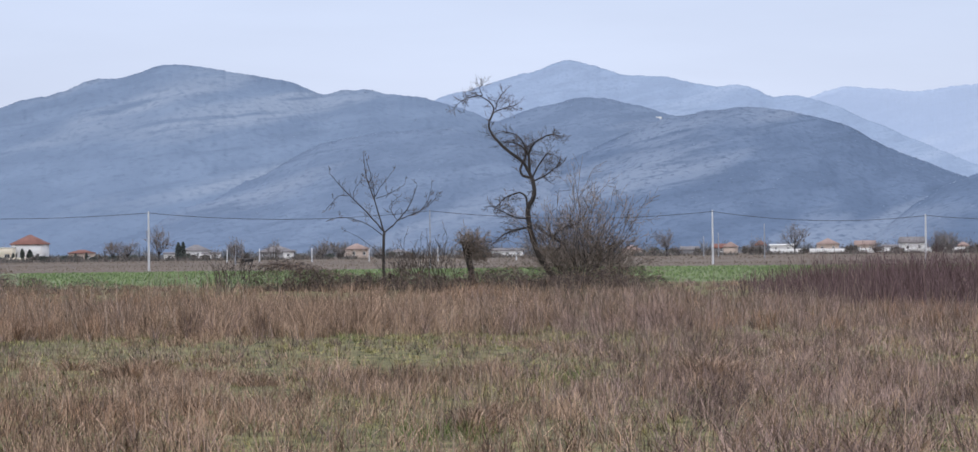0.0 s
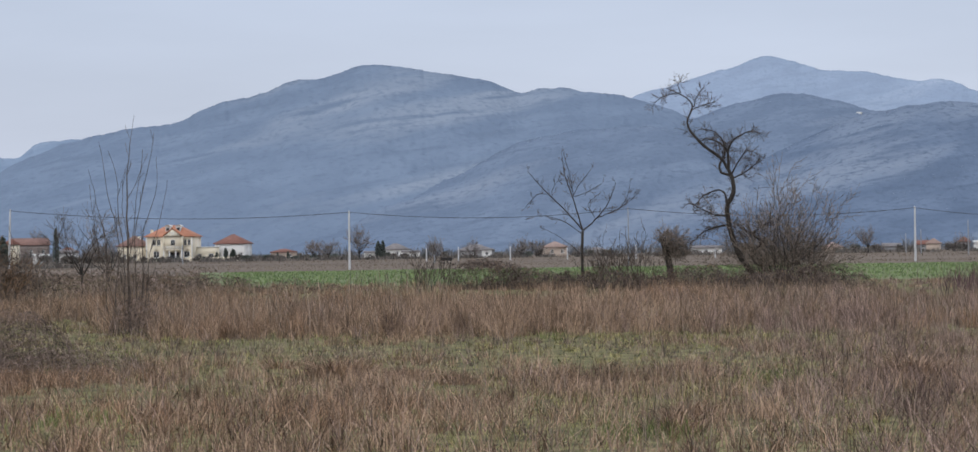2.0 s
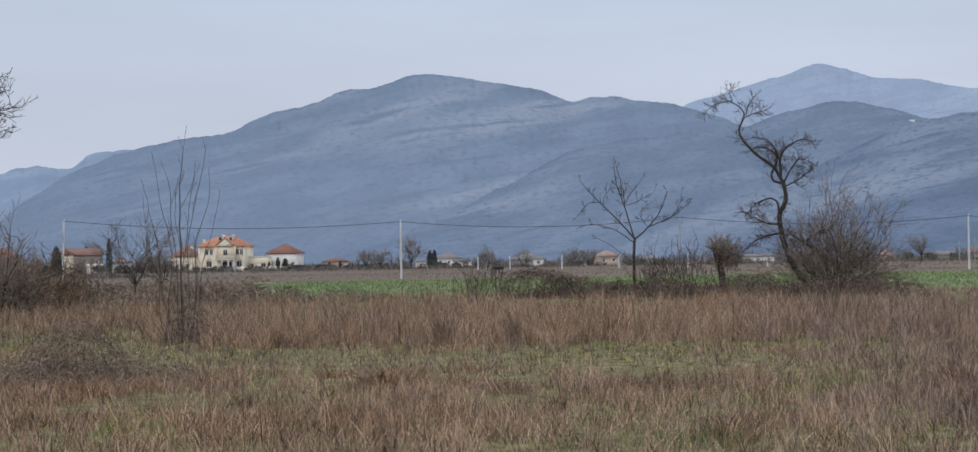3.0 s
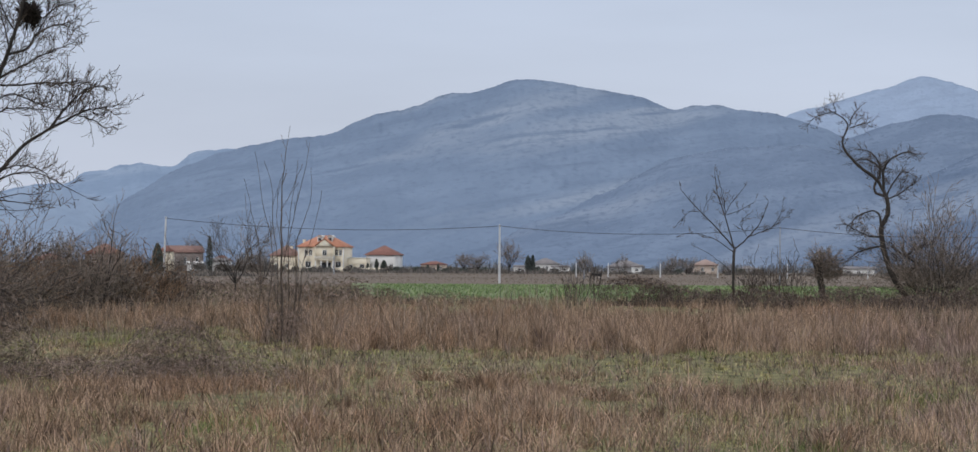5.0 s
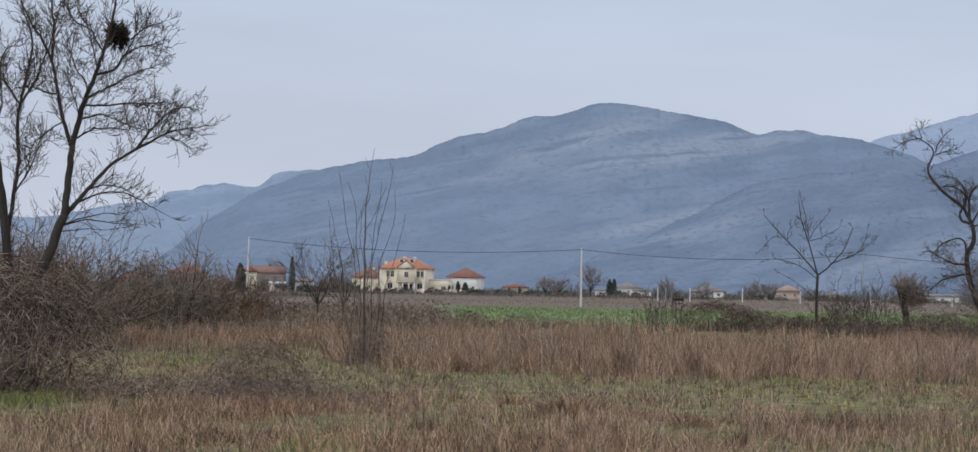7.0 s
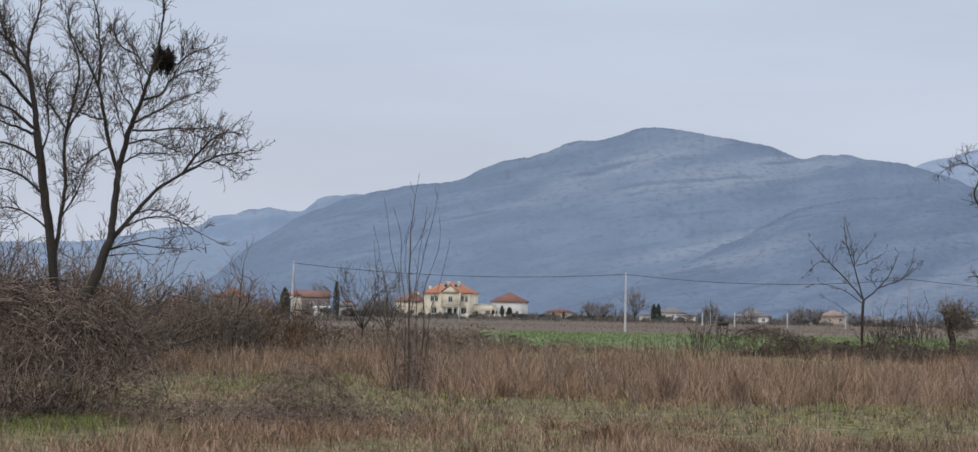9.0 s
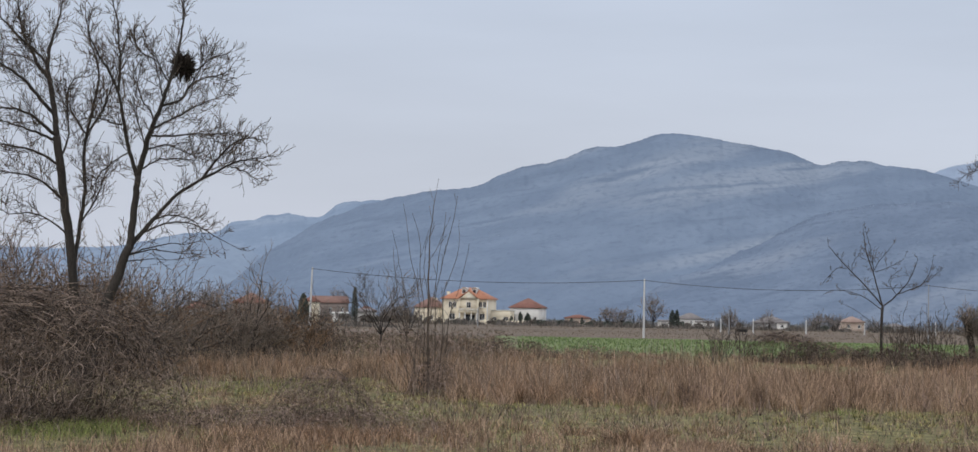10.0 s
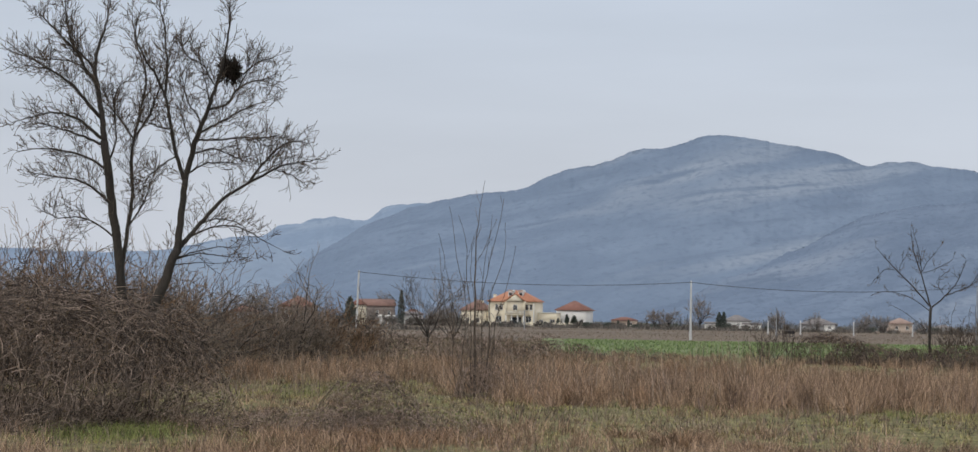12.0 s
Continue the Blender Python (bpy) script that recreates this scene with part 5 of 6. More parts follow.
bare_tree(polar(14.91, 150), 5.0, "small bare tree in scrub", 42, 0.8, 0.2, 8, (0, 7, 5, 0), 2, 0.0075, radius=0.06, twig=TWIG_GREY, wander=0.26)

# ---- power line ----


def concrete_pole(at, height, lean=0.0, r0=0.17, group="power line poles", insul=True, label="pale tapered concrete power pole", material=None):
    e = thing("power_pole", at, label, "pole", group)
    z = np.linspace(-0.2, height, 7)
    p = np.stack([lean * z, 0 * z, z], -1)
    part("shaft", mesh_of("shaft", *tubes(p[None], np.linspace(r0, r0 * 0.62, 7)[None], 10), material or CONCRETE, True), e)
    if insul:
        p = np.array([[lean * height + 0.0, -0.09, height - 0.12], [lean * height, -0.22, height - 0.12], [lean * height, -0.26, height - 0.2]])
        part("hook", mesh_of("hook", *tubes(p[None], np.full((1, 3), 0.025), 6), DARKMETAL), e)
    return e


LINE = [(17.41, 300, 8.7, 0.03), (8.75, 300, 8.0, 0.0), (1.51, 303, 8.0, 0.0), (-5.81, 310, 7.6, 0.0), (-11.22, 320, 6.8, 0.0), (-17.2, 330, 7.4, 0.0)]
tops = []
for k, (az, d, hi, lean) in enumerate(LINE):
    at = polar(az, d)
    concrete_pole(at, hi, lean, 0.10 if k == 2 else 0.17, label="thin grey weathered power pole" if k == 2 else "pale tapered concrete power pole", material=OLDPOST if k == 2 else None)
    tops.append(at + Vector((lean * hi, -0.26, hi - 0.2)))
for a, b in zip(tops, tops[1:]):
    u = np.linspace(0, 1, 17)
    p = np.array(a)[None] + (np.array(b) - np.array(a))[None] * u[:, None]
    p[:, 2] -= 4 * 1.0 * u * (1 - u)
    tagged(new("power_cable", mesh_of("power_cable", *tubes(p[None], np.full((1, 17), 0.035), 5), WIRE)), "thin black sagging power cable", "cable", "power cables")
for az, d, hi in ((-7.13, 450, 7.0), (-5.57, 560, 5.0), (-5.95, 520, 5.6), (6.55, 420, 4.2), (6.76, 470, 2.9), (5.93, 480, 3.0), (4.58, 480, 3.0), (3.10, 480, 2.6), (-0.72, 470, 2.4), (1.32, 470, 3.0), (13.04, 520, 4.4)):
    concrete_pole(polar(az, d), hi, 0, 0.13 if hi > 4.5 else 0.16, "field posts", False, "thin grey concrete post in the fields", OLDPOST if hi > 4.1 else CONCRETE)

# ---- village ----


def boxes(*bs):
    vs, fs = [], []
    for k, (x0, x1, y0, y1, z0, z1) in enumerate(bs):
        vs += [(x0, y0, z0), (x1, y0, z0), (x1, y1, z0), (x0, y1, z0), (x0, y0, z1), (x1, y0, z1), (x1, y1, z1), (x0, y1, z1)]
        o = 8 * k
        fs += [(o, o + 3, o + 2, o + 1), (o + 4, o + 5, o + 6, o + 7), (o, o + 1, o + 5, o + 4), (o + 1, o + 2, o + 6, o + 5), (o + 2, o + 3, o + 7, o + 6), (o + 3, o, o + 4, o + 7)]
    return np.array(vs, float), [np.array(fs)]


def pierced(w, h, t, y, holes, x0=0.0, z0=0.0):
    """A wall panel in the x-z plane with openings (x0, x1, z0, z1): front, back and the reveals."""
    xs = sorted({x0, x0 + w, *[q for hl in holes for q in hl[:2]]})
    zs = sorted({z0, z0 + h, *[q for hl in holes for q in hl[2:]]})
    nx, nz = len(xs) - 1, len(zs) - 1
    solid = np.zeros((nx + 2, nz + 2), bool)
    for i in range(nx):
        for k in range(nz):
            mx, mz = (xs[i] + xs[i + 1]) / 2, (zs[k] + zs[k + 1]) / 2
            solid[i + 1, k + 1] = not any(q[0] < mx < q[1] and q[2] < mz < q[3] for q in holes)
    v = np.array([(x, yy, z) for yy in (y, y + t) for x in xs for z in zs], float)
    b = (nx + 1) * (nz + 1)
    f = []
    for i in range(nx):
        for k in range(nz):
            if not solid[i + 1, k + 1]:
                continue
            p, q, r, s = i * (nz + 1) + k, (i + 1) * (nz + 1) + k, (i + 1) * (nz + 1) + k + 1, i * (nz + 1) + k + 1
            f += [(p, q, r, s), (p + b, s + b, r + b, q + b)]
            for c, (m, n) in (((i, k + 1), (s, p)), ((i + 2, k + 1), (q, r)), ((i + 1, k), (p, q)), ((i + 1, k + 2), (r, s))):
                if not solid[c]:
                    f.append((n, m, m + b, n + b))
    return v, [np.array(f)]


def hip_roof(x0, x1, y0, y1, z, hi, over=0.5, gable=False, thick=0.18):
    x0, x1, y0, y1 = x0 - over, x1 + over, y0 - over, y1 + over
    cy = (y0 + y1) / 2
    inset = 0.0 if gable else min((y1 - y0) / 2, (x1 - x0) / 2 - 0.3)
    ridge_ = [(x0 + inset, cy, z + hi), (x1 - inset, cy, z + hi)]
    v = [(x0, y0, z), (x1, y0, z), (x1, y1, z), (x0, y1, z), (x0, y0, z - thick), (x1, y0, z - thick), (x1, y1, z - thick), (x0, y1, z - thick), *ridge_]
    q = [(0, 1, 9, 8), (2, 3, 8, 9), (0, 4, 5, 1), (1, 5, 6, 2), (2, 6, 7, 3), (3, 7, 4, 0), (4, 7, 6, 5)]
    t = [(1, 2, 9), (3, 0, 8)]
    return np.array(v, float), [np.array(q), np.array(t)]


def window_unit(parent, x0, x1, z0, z1, y, sill=True):
    f = 0.10
    w = part("window", mesh_of("window", *boxes((x0, x1, y - 0.05, y + 0.06, z0, z0 + f), (x0, x1, y - 0.05, y + 0.06, z1 - f, z1), (x0, x0 + f, y - 0.05, y + 0.06, z0 + f, z1 - f), (x1 - f, x1, y - 0.05, y + 0.06, z0 + f, z1 - f), ((x0 + x1) / 2 - 0.04, (x0 + x1) / 2 + 0.04, y - 0.03, y + 0.04, z0 + f, z1 - f)), FRAME), parent)
    part("pane", mesh_of("pane", *boxes((x0 + f, x1 - f, y + 0.0, y + 0.03, z0 + f, z1 - f)), PANE), w)
    if sill:
        part("sill", mesh_of("sill", *boxes((x0 - 0.1, x1 + 0.1, y - 0.4, y - 0.06, z0 - 0.1, z0 - 0.005)), FRAME), w)
    return w


def house(at, yaw, w, dep, h, rh, wall, roof, holes, label, name="house", gable=False, over=0.5, chimneys=(), roofed=True, group="village houses"):
    """A walled, roofed house facing -y, its foot at the middle of the front; holes: (x0, x1, z0, z1)."""
    e = thing(name, at, label, "house", group, yaw)
    x0, x1, t = -w / 2, w / 2, 0.3
    hl = [tuple(q) for q in holes]
    part("wall", mesh_of("wall", *join([pierced(w, h + 0.4, t, 0, hl, x0, -0.4), boxes((x0, x0 + t, t + 0.003, dep - t - 0.003, -0.4, h), (x1 - t, x1, t + 0.003, dep - t - 0.003, -0.4, h), (x0, x1, dep - t, dep, -0.4, h))]), wall), e)
    for q in hl:
        window_unit(e, *q, 0.16)
    if roofed:
        rf = part("roof", mesh_of("roof", *hip_roof(x0, x1, 0, dep, h + 0.19, rh, over, gable), roof), e)
        if gable:
            zz = h + 0.01
            v = np.array([(x0 + 0.1, 0.1, zz), (x0 + 0.1, dep - 0.1, zz), (x0 + 0.1, dep / 2, zz + rh * 0.9), (x1 - 0.1, 0.1, zz), (x1 - 0.1, dep - 0.1, zz), (x1 - 0.1, dep / 2, zz + rh * 0.9)])
            part("gable", mesh_of("gable", v, [np.array([(0, 1, 2), (3, 5, 4)])], wall), e)
        for cx, cz in chimneys:
            part("chimney", mesh_of("chimney", *boxes((cx - 0.4, cx + 0.4, dep * 0.4, dep * 0.4 + 0.8, h + 0.3, h + cz), (cx - 0.5, cx + 0.5, dep * 0.4 - 0.1, dep * 0.4 + 0.9, h + cz, h + cz + 0.15)), wall), rf)
    else:
        part("roof", mesh_of("roof", *boxes((x0 - 0.15, x1 + 0.15, -0.15, dep + 0.15, h + 0.005, h + 0.25)), roof), e)
    return e


D = 690
az = 13.38
villa = house(polar(az, D), az - 14, 14.9, 11, 7.6, 3.5, CREAM, TILE,
    [(-5.3, -4.2, 5.0, 6.8), (-3.9, -2.8, 5.0, 6.8), (4.4, 5.5, 5.0, 6.8), (5.75, 6.75, 5.0, 6.8), (-5.0, -3.2, 1.2, 3.1), (4.6, 6.4, 1.2, 3.1)],
    "two-storey cream villa with orange hipped roof and balcony", "villa", chimneys=((-6.6, 2.2),))
bay = part("bay", mesh_of("bay", *boxes((-1.6, -1.2, -1.6, -0.005, 3.7, 7.8), (4.2, 4.6, -1.6, -0.005, 3.7, 7.8), (-1.195, 4.195, -1.3, -1.0, 3.695, 7.8), (-1.6, 4.6, -2.2, -0.005, 3.4, 3.69)), CREAM), villa)
v = np.array([(-1.3, -1.9, 7.81), (4.3, -1.9, 7.81), (1.5, -1.9, 9.9), (-1.3, -1.6, 7.81), (4.3, -1.6, 7.81), (1.5, -1.6, 9.9)])
part("pediment", mesh_of("pediment", v, [np.array([(0, 1, 2), (5, 4, 3)]), np.array([(0, 3, 4, 1), (1, 4, 5, 2), (2, 5, 3, 0)])], CREAM), bay)
window_unit(villa, 0.8, 2.2, 4.9, 6.7, -1.37, False)
th = np.linspace(0, 2 * np.pi, 17)
part("oculus", mesh_of("oculus", *tubes(np.stack([1.5 + 0.45 * np.cos(th), 0 * th - 1.95, 8.6 + 0.45 * np.sin(th)], -1)[None], np.full((1, 17), 0.1), 6), WHITE), bay, "round white window surround")
for cx in (-7.3, 7.05):
    part("pilaster", mesh_of("pilaster", *boxes((cx - 0.05, cx + 0.3, -0.12, -0.004, -0.3, 7.55)), WHITE), villa, "white corner pilaster")
v = np.array([(-1.6, -2.1, 7.9), (1.5, -2.1, 10.15), (4.6, -2.1, 7.9), (-1.6, 3.5, 7.9), (1.5, 3.5, 10.15), (4.6, 3.5, 7.9)])
part("gable_roof", mesh_of("gable_roof", np.concatenate([v, v + [0, 0, 0.15]]), [np.array([(0, 1, 4, 3), (1, 2, 5, 4), (6, 9, 10, 7), (7, 10, 11, 8), (0, 6, 7, 1), (1, 7, 8, 2)])], TILE), bay)
for cx in (-1.3, 0.5, 2.5, 4.3):
    z = np.linspace(-0.3, 3.39, 3)
    part("column", mesh_of("column", *tubes(np.stack([0 * z + cx, 0 * z - 1.9, z], -1)[None], np.full((1, 3), 0.2), 10), WHITE, True), villa)
rail = part("balcony_rail", mesh_of("balcony_rail", *boxes((-1.6, 4.6, -2.2, -2.1, 4.55, 4.65), (-1.6, -1.5, -2.2, -0.1, 4.55, 4.65), (4.5, 4.6, -2.2, -0.1, 4.55, 4.65)), WHITE), villa)
for k in range(22):
    part("baluster", mesh_of("baluster", *boxes((-1.5 + k * 0.285, -1.4 + k * 0.285, -2.19, -2.11, 3.7, 4.545)), WHITE), rail)
door = part("door", mesh_of("door", *boxes((-0.3, 1.4, -0.06, -0.01, 0, 2.8), (1.45, 3.2, -0.06, -0.01, 0, 2.8)), PANE, ), villa, "dark glazed entrance door")
for cx in (-0.9, 2.4):
    dm = part("dormer", mesh_of("dormer", *boxes((cx - 0.75, cx + 0.75, 2.0, 5.0, 9.2, 10.8)), WHITE), villa)
    th = np.linspace(0, np.pi, 9)
    top = np.stack([np.stack([cx + 0.95 * np.cos(th), 0 * th + yy, 10.8 + 0.6 * np.sin(th)], -1) for yy in (1.8, 5.0)]).reshape(-1, 3)
    i = np.arange(8)
    part("dormer_roof", mesh_of("dormer_roof", top, [np.stack([i, i + 1, i + 10, i + 9], -1), np.arange(9)[None]], WHITE), dm)
    part("pane", mesh_of("pane", *boxes((cx - 0.5, cx + 0.5, 1.95, 1.99, 9.6, 10.5)), PANE), dm)

az = 14.35
house(polar(az, D + 6), az - 14, 8.5, 10, 4.8, 3.2, CREAM, TILE_BROWN, [(-2.8, -1.6, 1.0, 2.4), (0.6, 1.8, 1.0, 2.4)], "low cream wing with a dark orange roof", chimneys=((1.5, 3.0),))
az = 12.46
house(polar(az, D + 2), az - 14, 7.0, 8, 4.2, 0.3, CREAM, WHITE, [(-2.5, -1.2, 1.0, 2.2), (1.0, 2.6, 0.6, 2.3)], "flat-roofed cream outbuilding beside a villa", "outbuilding", roofed=False)
az = 11.82
white_house = house(polar(az, D + 4), az - 12, 9.8, 9.5, 5.2, 2.9, WHITE, TILE_DARK, [(-3.9, -3.1, 0.5, 2.6), (-2.2, -0.6, 0.4, 3.0), (0.6, 1.6, 1.0, 2.5), (2.8, 3.8, 1.0, 2.5)], "white single-storey house with red hipped roof")
az = 12.12
tagged(new("garden_wall", mesh_of("garden_wall", *boxes(*[(-9 + k * 3.0, -9 + k * 3.0 + 2.7, 0, 0.25, -0.3, 1.2) for k in range(6)], *[(-9.3 + k * 3.0, -9 + k * 3.0, -0.05, 0.3, -0.3, 1.5) for k in range(7)]), CREAM)), "low cream garden wall with pillars", "wall").matrix_world = Matrix.Translation(polar(az, D - 8)) @ pose(0, 0, 0, 0, 0, az)

# (azimuth, distance, width, depth, wall height, roof height, wall, roof, gable, turn, label)
HOUSES = (
    (10.45, 720, 8.5, 7, 1.9, 1.0, PEACH, TILE_DARK, False, 0, "low peach house with an orange roof"),
    (7.51, 820, 9.5, 8, 2.3, 2.2, WHITE, TILE_GREY, False, 10, "white house with a faded, hazed hipped roof"),
    (7.16, 790, 6.5, 6, 1.3, 0.5, WHITE, TILE_GREY, True, 0, "long low white shed"),
    (8.23, 700, 3.6, 4, 1.4, 0.4, WHITE, TILE_GREY, True, 0, "small white box-shaped hut"),
    (5.55, 640, 9.2, 8, 1.6, 1.8, GREYWALL, TILE_GREY, False, -12, "grey house with a brown hipped roof"),
    (5.19, 632, 3.0, 3, 1.7, 0.4, WHITE, TILE_GREY, True, 0, "small white porch building"),
    (3.36, 650, 6.2, 6, 2.2, 1.6, PEACH, TILE_PALE, False, 14, "peach house with an orange hipped roof"),
    (2.34, 700, 7, 6, 1.1, 0.9, GREYWALL, TILE_GREY, False, 0, "low grey house behind hedges"),
    (-0.49, 640, 9, 6, 1.4, 0.6, WHITE, TILE_GREY, True, 0, "low white shed behind bushes"),
    (-3.71, 640, 6, 6, 1.3, 1.3, PEACH, TILE_PALE, False, 0, "small peach house with an orange roof"),
    (-5.21, 760, 6, 6, 1.1, 1.1, GREYWALL, TILE_GREY, True, 0, "small grey house with a grey roof"),
    (-6.43, 740, 3.0, 4.4, 1.9, 1.6, PEACH, TILE_PALE, True, 80, "peach gabled house in the village"),
    (-6.01, 760, 4.5, 6, 1.7, 1.3, GREYWALL, TILE_DARK, True, 0, "house with a dark red roof"),
    (-7.02, 760, 4.0, 6, 2.4, 1.6, GREYWALL, TILE_DARK, False, 0, "house with a dark red roof"),
    (-7.58, 780, 8.6, 8, 2.3, 0.4, WHITE, WHITE, True, 0, "white low workshop building"),
    (-8.74, 800, 8.0, 8, 2.6, 2.0, PEACH, TILE_PALE, False, 0, "peach house with a red roof"),
    (-9.68, 800, 7.0, 7, 2.2, 1.5, PEACH, TILE_PALE, True, 0, "peach house with a red roof"),
    (-10.31, 790, 5.5, 6, 1.4, 0.7, WHITE, TILE_GREY, True, 0, "small white shed in the village"),
    (-10.91, 740, 7.6, 7, 2.7, 1.9, WHITE, TILE_GREY, True, 10, "white gabled house with a brown roof"),
    (-12.14, 760, 4.0, 6, 1.6, 1.2, PEACH, TILE_PALE, False, 0, "small orange-roofed house in the village"),
    (16.86, 640, 10.4, 8, 4.9, 1.9, DINGY, TILE_BROWN, True, 8, "dingy brownish house with dull red roofs"),
    (17.16, 630, 5.0, 4.0, 5.1, 1.6, CREAM, TILE_DARK, True, 86, "pale gabled house wing with a dull red roof"),
    (16.62, 626, 4.2, 3, 1.9, 0.3, WHITE, WHITE, True, 0, "low white porch before a dingy house"),
    (15.72, 655, 4.0, 5, 2.6, 1.5, WHITE, TILE_DARK, True, 75, "small white gabled house with a red roof"),
    (16.00, 650, 5.0, 6, 2.4, 1.0, WHITE, TILE_GREY, True, 0, "low white annex with a grey roof"),
    (18.98, 520, 8.0, 8, 3.9, 2.4, DINGY, TILE_DARK, False, -10, "dingy house with a red roof behind scrub"),
    (20.35, 600, 7.0, 8, 2.6, 1.6, GREYWALL, TILE_DARK, False, -10, "grey house with a dark roof"),
    (25.94, 620, 9.0, 8, 2.6, 1.8, GREYWALL, TILE_DARK, False, -10, "grey house with a dark roof"),
)
for az, d, w, dep, h, rh, wm, rm, gb, turn, label in HOUSES:
    h += 0.4 if az > -3 else 0.2
    k = max(1, int(w / 3))
    hl = [(-w / 2 + w * (i + 0.5) / k - 0.45, -w / 2 + w * (i + 0.5) / k + 0.45, h * 0.38, h * 0.78) for i in range(k)] if h > 1.7 else []
    house(polar(az, d), az + turn, w, dep, h, rh, wm, rm, hl, label, gable=gb, over=0.35)
for az, w in ((-7.74, 12.0), (-9.08, 20.0), (-10.09, 8.0), (-11.75, 14.0)):
    tagged(new("boundary_wall", mesh_of("boundary_wall", *boxes((-w / 2, w / 2, 0, 0.25, -0.3, 1.35), (-w / 2 - 0.1, w / 2 + 0.1, -0.05, 0.3, 1.355, 1.46)), WHITE)), "long white boundary wall of the village", "wall", "white boundary walls").matrix_world = Matrix.Translation(polar(az, 715)) @ pose(0, 0, 0, 0, 0, az)

# cypresses, garden hedges and village trees


def cypress(at, height, width, seed, label="dark green columnar cypress", name="cypress"):
    g = np.random.default_rng(seed)
    e = thing(name, at, label, "tree", "cypresses")
    p = np.array([[[0, 0, -0.1], [0, 0, height * 0.5], [0, 0, height * 0.95]]])
    part("trunk", mesh_of("trunk", *tubes(p, np.array([[width * 0.12, width * 0.08, 0.03]]), 6), BARK), e)
    n = 1500
    u = g.random(n) ** 0.9
    rr = width * 0.5 * np.sin(np.pi * (0.12 + 0.88 * u) ** 0.8) ** 0.8 * np.sqrt(g.uniform(0.25, 1.1, n))
    a = g.uniform(0, 2 * np.pi, n)
    pts = np.stack([rr * np.cos(a), rr * np.sin(a), height * (0.04 + 0.96 * u)], -1)
    part("crown", mesh_of("crown", *leaf_bits(pts, width * 0.2, g), IVY), e)
    return e


for k, (az, d, hi, w) in enumerate(((8.01, 690, 5.2, 1.9), (7.89, 692, 5.4, 1.7), (16.24, 640, 10.0, 1.9), (17.57, 560, 7.0, 2.6), (11.93, 680, 2.9, 0.8), (17.50, 575, 5.5, 2.2), (10.61, 700, 2.2, 1.2), (10.34, 700, 2.6, 1.0), (11.94, 684, 3.9, 1.3), (11.75, 686, 3.4, 2.0), (12.17, 684, 2.6, 1.1))):
    cypress(polar(az, d), hi, w, 300 + k)


def garden_bush(at, radius, height, seed):
    g = np.random.default_rng(seed)
    label = "dark evergreen garden bush by village houses" if seed % 3 == 0 and seed < 445 else "dull brown winter bush by village houses"
    e = thing("garden_bush", at, label, "bush", "garden bushes")
    n = 420
    d = g.normal(0, 1, (n, 3))
    d /= np.linalg.norm(d, axis=1, keepdims=True)
    pts = d * (g.uniform(0.3, 1.08, (n, 1))) * np.array([radius, radius * 0.8, height * 0.5]) + np.array([0, 0, height * 0.5])
    p = np.array([[[0, 0, -0.1], [0, 0, height * 0.6]]])
    part("stem", mesh_of("stem", *tubes(p, np.array([[0.1, 0.04]]), 5), BARK), e)
    part("leaves", mesh_of("leaves", *leaf_bits(pts, radius * 0.3, g), IVY if seed % 3 == 0 and seed < 445 else BROWNBUSH), e)


BUSHES = [(az, 680 - (i % 3) * 4, 1.2 + 0.5 * ((i * 7) % 5) / 5, 1.2 + 0.9 * ((i * 3) % 4) / 4) for i, az in enumerate((11.76, 11.61, 11.42, 11.27, 11.08, 10.89, 10.73, 10.52, 10.17, 10.05, 9.86, 9.67, 9.51, 9.32, 9.13, 8.88, 8.66, 7.80, 7.61, 7.32, 6.76, 6.28, 5.80, 5.40, 4.92, 4.41, 4.12, 3.83, 2.91, 2.53, 2.10))]
BUSHES += [(az, 682 - (i % 3) * 3, 0.9 + 0.4 * ((i * 7) % 5) / 5, 1.1 + 0.9 * ((i * 3) % 4) / 4) for i, az in enumerate((14.54, 14.36, 14.04, 13.81, 13.65, 13.56, 13.39, 13.17, 12.75, 12.65, 12.50, 12.39))]
BUSHES += [(az, 690 + (i % 3) * 6, 1.4 + 0.8 * ((i * 7) % 5) / 5, 1.6 + 1.2 * ((i * 3) % 4) / 4) for i, az in enumerate((-3.97, -4.29, -4.78, -5.42, -5.74, -6.62, -6.78, -6.94, -8.13, -9.32, -9.43, -10.03, -10.50, -11.44, -11.59, -11.78, -12.31, -12.52))]
BUSHES += [(az, 600 + (i % 3) * 8, 1.6 + 0.8 * ((i * 7) % 5) / 5, 1.9 + 1.2 * ((i * 3) % 4) / 4) for i, az in enumerate((20.18, 19.94, 19.62, 18.18, 17.94, 17.73, 16.49, 15.92, 15.73, 15.43, 15.19, 14.95, 14.71))]
for k, (az, d, r_, h_) in enumerate(BUSHES):
    garden_bush(polar(az, d), r_, h_, 400 + k)

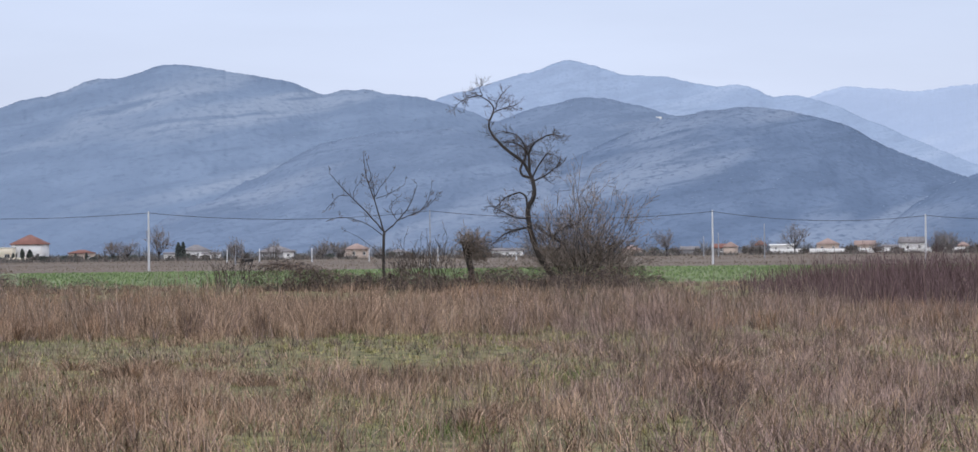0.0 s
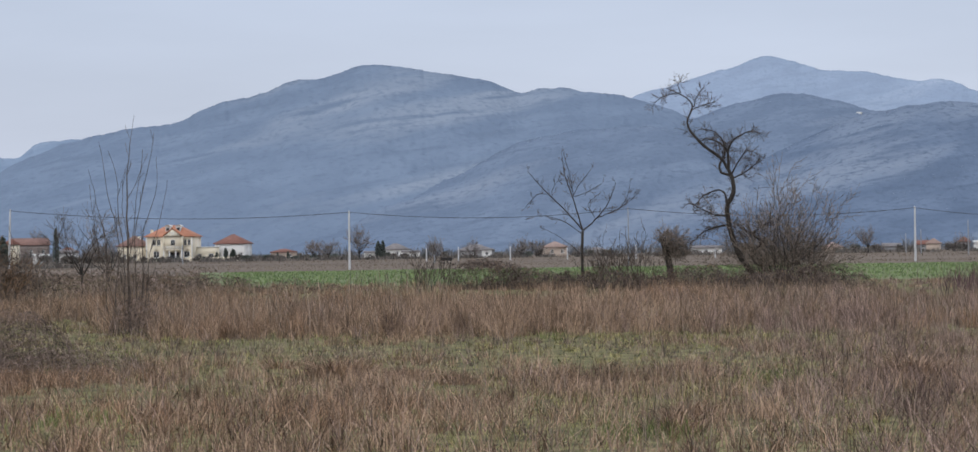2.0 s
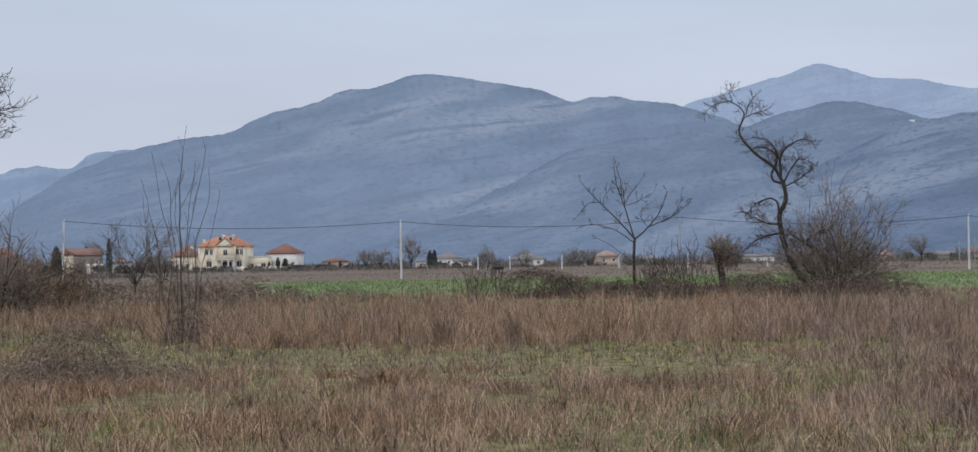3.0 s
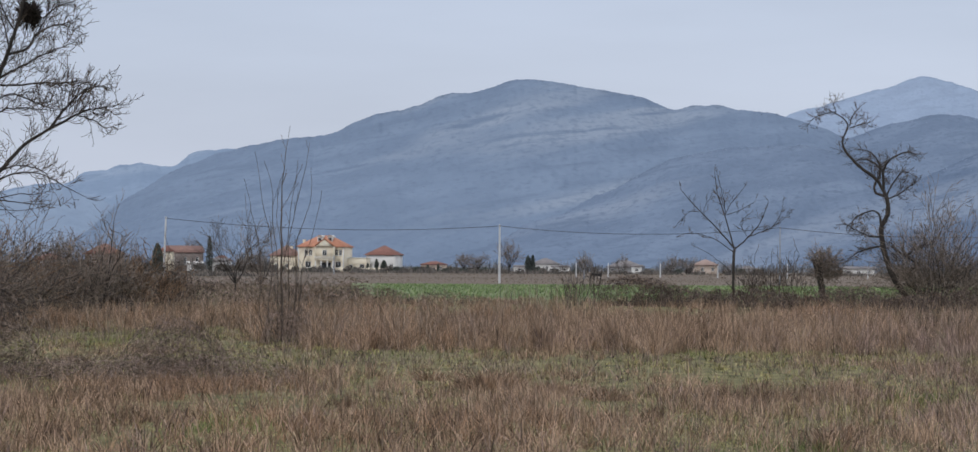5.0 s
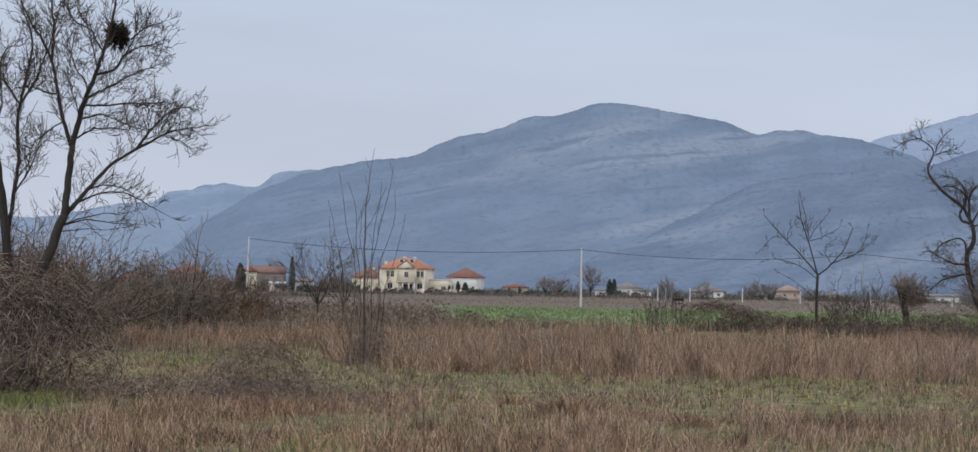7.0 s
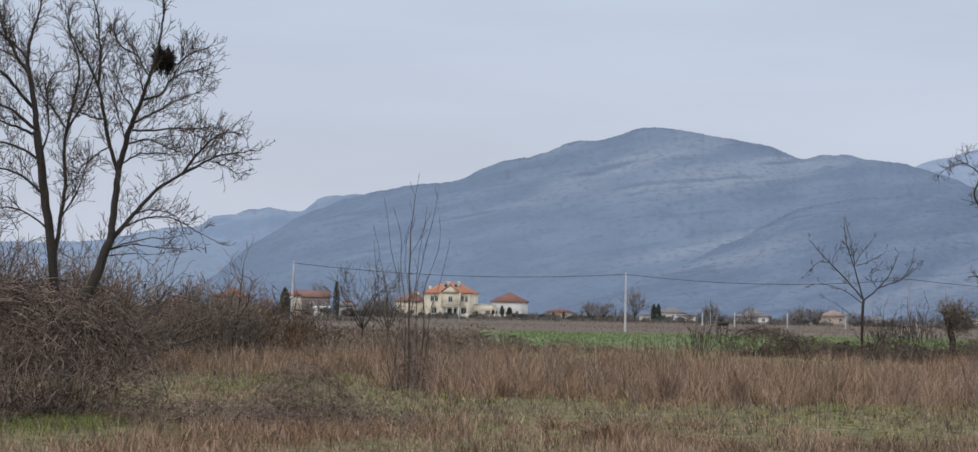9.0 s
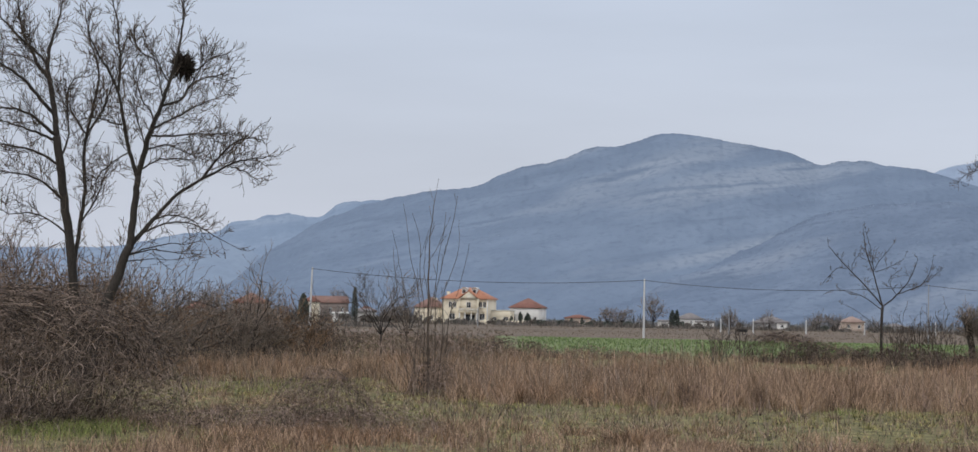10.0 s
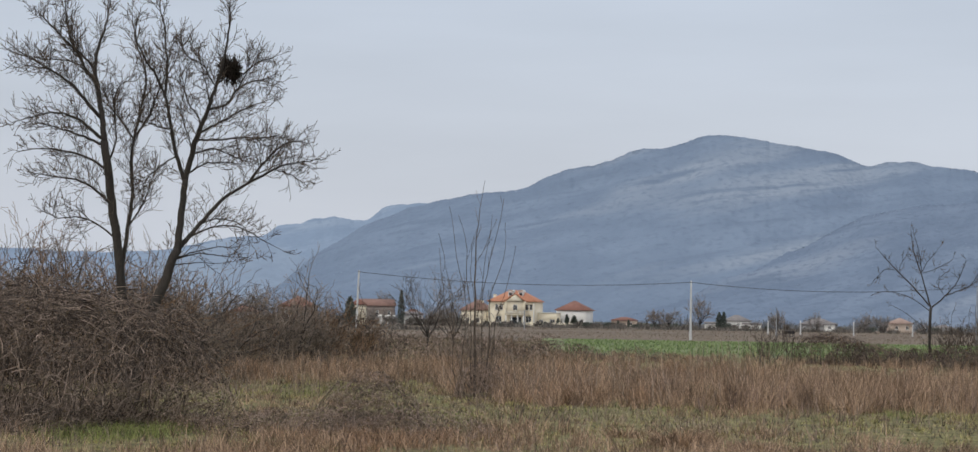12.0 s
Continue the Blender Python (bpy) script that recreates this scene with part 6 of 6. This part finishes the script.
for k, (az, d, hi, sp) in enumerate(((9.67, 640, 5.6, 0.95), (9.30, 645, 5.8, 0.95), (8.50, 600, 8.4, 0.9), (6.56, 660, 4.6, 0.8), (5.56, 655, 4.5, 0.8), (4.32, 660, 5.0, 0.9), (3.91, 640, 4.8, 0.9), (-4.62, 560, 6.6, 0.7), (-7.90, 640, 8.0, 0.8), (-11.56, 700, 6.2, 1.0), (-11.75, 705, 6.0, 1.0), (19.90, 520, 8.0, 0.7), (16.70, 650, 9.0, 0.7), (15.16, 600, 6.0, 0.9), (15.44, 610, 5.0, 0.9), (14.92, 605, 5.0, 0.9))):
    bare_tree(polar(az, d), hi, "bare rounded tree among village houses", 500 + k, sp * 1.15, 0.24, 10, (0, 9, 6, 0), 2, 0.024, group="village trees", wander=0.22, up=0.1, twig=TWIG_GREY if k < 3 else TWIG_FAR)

hill_house = house(Vector((281.2, 3634.0, 214.0)), -4.4, 12, 9, 4.2, 0.6, WHITE, WHITE, [], "small white building high on the hillside", gable=True, over=0.2)

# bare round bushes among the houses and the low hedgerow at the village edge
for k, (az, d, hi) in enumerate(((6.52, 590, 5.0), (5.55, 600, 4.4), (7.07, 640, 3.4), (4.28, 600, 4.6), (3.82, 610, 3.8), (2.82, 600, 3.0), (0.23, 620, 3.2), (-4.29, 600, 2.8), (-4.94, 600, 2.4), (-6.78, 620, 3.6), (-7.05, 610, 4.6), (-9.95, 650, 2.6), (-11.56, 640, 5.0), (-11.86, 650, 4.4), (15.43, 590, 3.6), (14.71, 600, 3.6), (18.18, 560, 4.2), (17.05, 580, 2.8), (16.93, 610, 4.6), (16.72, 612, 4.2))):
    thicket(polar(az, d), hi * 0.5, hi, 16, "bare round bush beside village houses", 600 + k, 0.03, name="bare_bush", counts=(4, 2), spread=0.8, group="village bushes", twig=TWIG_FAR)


def hedgerow_keep(x, y, a, d):
    p = fbm(a * 2.2, a * 0 + 4.4, 4, 71)
    return np.clip((p - 0.3) * 4, 0.05, 1), 0.4 + 1.3 * p * p


stuff("hedgerow", [blades(2.2, -15, 15, 596, 612, 1.35, 0.20, 0.5, hedgerow_keep, 72), blades(2.0, 14.5, 29, 420, 440, 1.2, 0.16, 0.5, hedgerow_keep, 73)], BROWNBUSH, "low dull brown hedgerow at the village edge", "hedge")


def far_keep(x, y, a, d):
    p = fbm(a * 1.7, a * 0 + 8.8, 5, 81)
    return np.clip(0.35 + 1.2 * p, 0, 1), 0.35 + 1.5 * np.clip(p - 0.25, 0, 1)


stuff("far_treeline", blades(0.42, -15, 29, 860, 905, 4.6, 0.45, 0.8, far_keep, 82), FARTREE, "haze-toned line of bare trees behind the village", "trees")

# large russet tussocks standing on the lawn


def tussock_thing(at, radius, height, n, seed):
    g = np.random.default_rng(seed)
    a, rr = g.uniform(0, 2 * np.pi, n), np.sqrt(g.random(n))
    h = height * g.uniform(0.25, 1.2, n) * (1 - 0.35 * rr)
    out = a + g.normal(0, 0.9, n)
    bend = h * (0.3 + 1.3 * rr) * g.uniform(0.3, 1.6, n)
    f = g.uniform(0, np.pi, n)
    p0 = np.stack([radius * 0.6 * rr * np.cos(a), radius * 0.6 * rr * np.sin(a), 0 * a - 0.02], -1)
    p1 = p0 + np.stack([bend * 0.4 * np.cos(out), bend * 0.4 * np.sin(out), h * 0.65], -1)
    p2 = p0 + np.stack([bend * np.cos(out), bend * np.sin(out), h * 0.9], -1)
    w = np.stack([np.cos(f), np.sin(f), 0 * f], -1) * 0.0065
    v = np.stack([p0 - w, p0 + w, p1 + w, p1 - w, p2], 1).reshape(-1, 3)
    i = np.arange(n)[:, None] * 5
    ob = new("grass_tussock", mesh_of("grass_tussock", v, [i + np.array([[0, 1, 2, 3]]), i + np.array([[3, 2, 4]])], DRY))
    ob.location = at
    return tagged(ob, "large dry straw-brown grass tussock on the lawn", "grass tussock", "dry tussocks")


for k, (spot, rad, hi, n) in enumerate((((8.97, 42.5), 0.75, 0.62, 900), ((7.27, 41.3), 0.55, 0.42, 500), ((8.44, 36.6), 0.45, 0.38, 350), ((11.59, 63.1), 0.9, 0.8, 700), ((5.92, 39.5), 0.5, 0.4, 400), ((-5.88, 40.6), 0.8, 0.7, 700), ((0.36, 28.8), 0.5, 0.45, 500), ((-0.04, 30.3), 0.5, 0.45, 500), ((-5.86, 39.9), 0.6, 0.6, 500), ((10.54, 45.9), 0.45, 0.4, 400))):
    tussock_thing(polar(*spot), rad * 1.35, hi * 0.85, int(n * 0.85), 700 + k)

# farm machine left in the field
cart = thing("farm_cart", polar(6.24, 400), "small dark farm cart standing in the field", "cart")
part("body", mesh_of("body", *boxes((-1.0, 1.0, -0.6, 0.6, 0.55, 0.7), (-1.0, 1.0, -0.6, -0.5, 0.705, 1.1), (-1.0, 1.0, 0.5, 0.6, 0.705, 1.1)), DARKMETAL), cart)
for sx in (-0.6, 0.6):
    th = np.linspace(0, 2 * np.pi, 17)
    p = np.stack([sx + 0.33 * np.cos(th), 0 * th - 0.68, 0.38 + 0.33 * np.sin(th)], -1)
    part("wheel", mesh_of("wheel", *tubes(p[None], np.full((1, 17), 0.08), 6), DARKMETAL), cart)
part("drawbar", mesh_of("drawbar", *tubes(np.array([[[-1.0, 0, 0.6], [-2.2, 0, 0.45]]]), np.full((1, 2), 0.05), 6), DARKMETAL), cart)
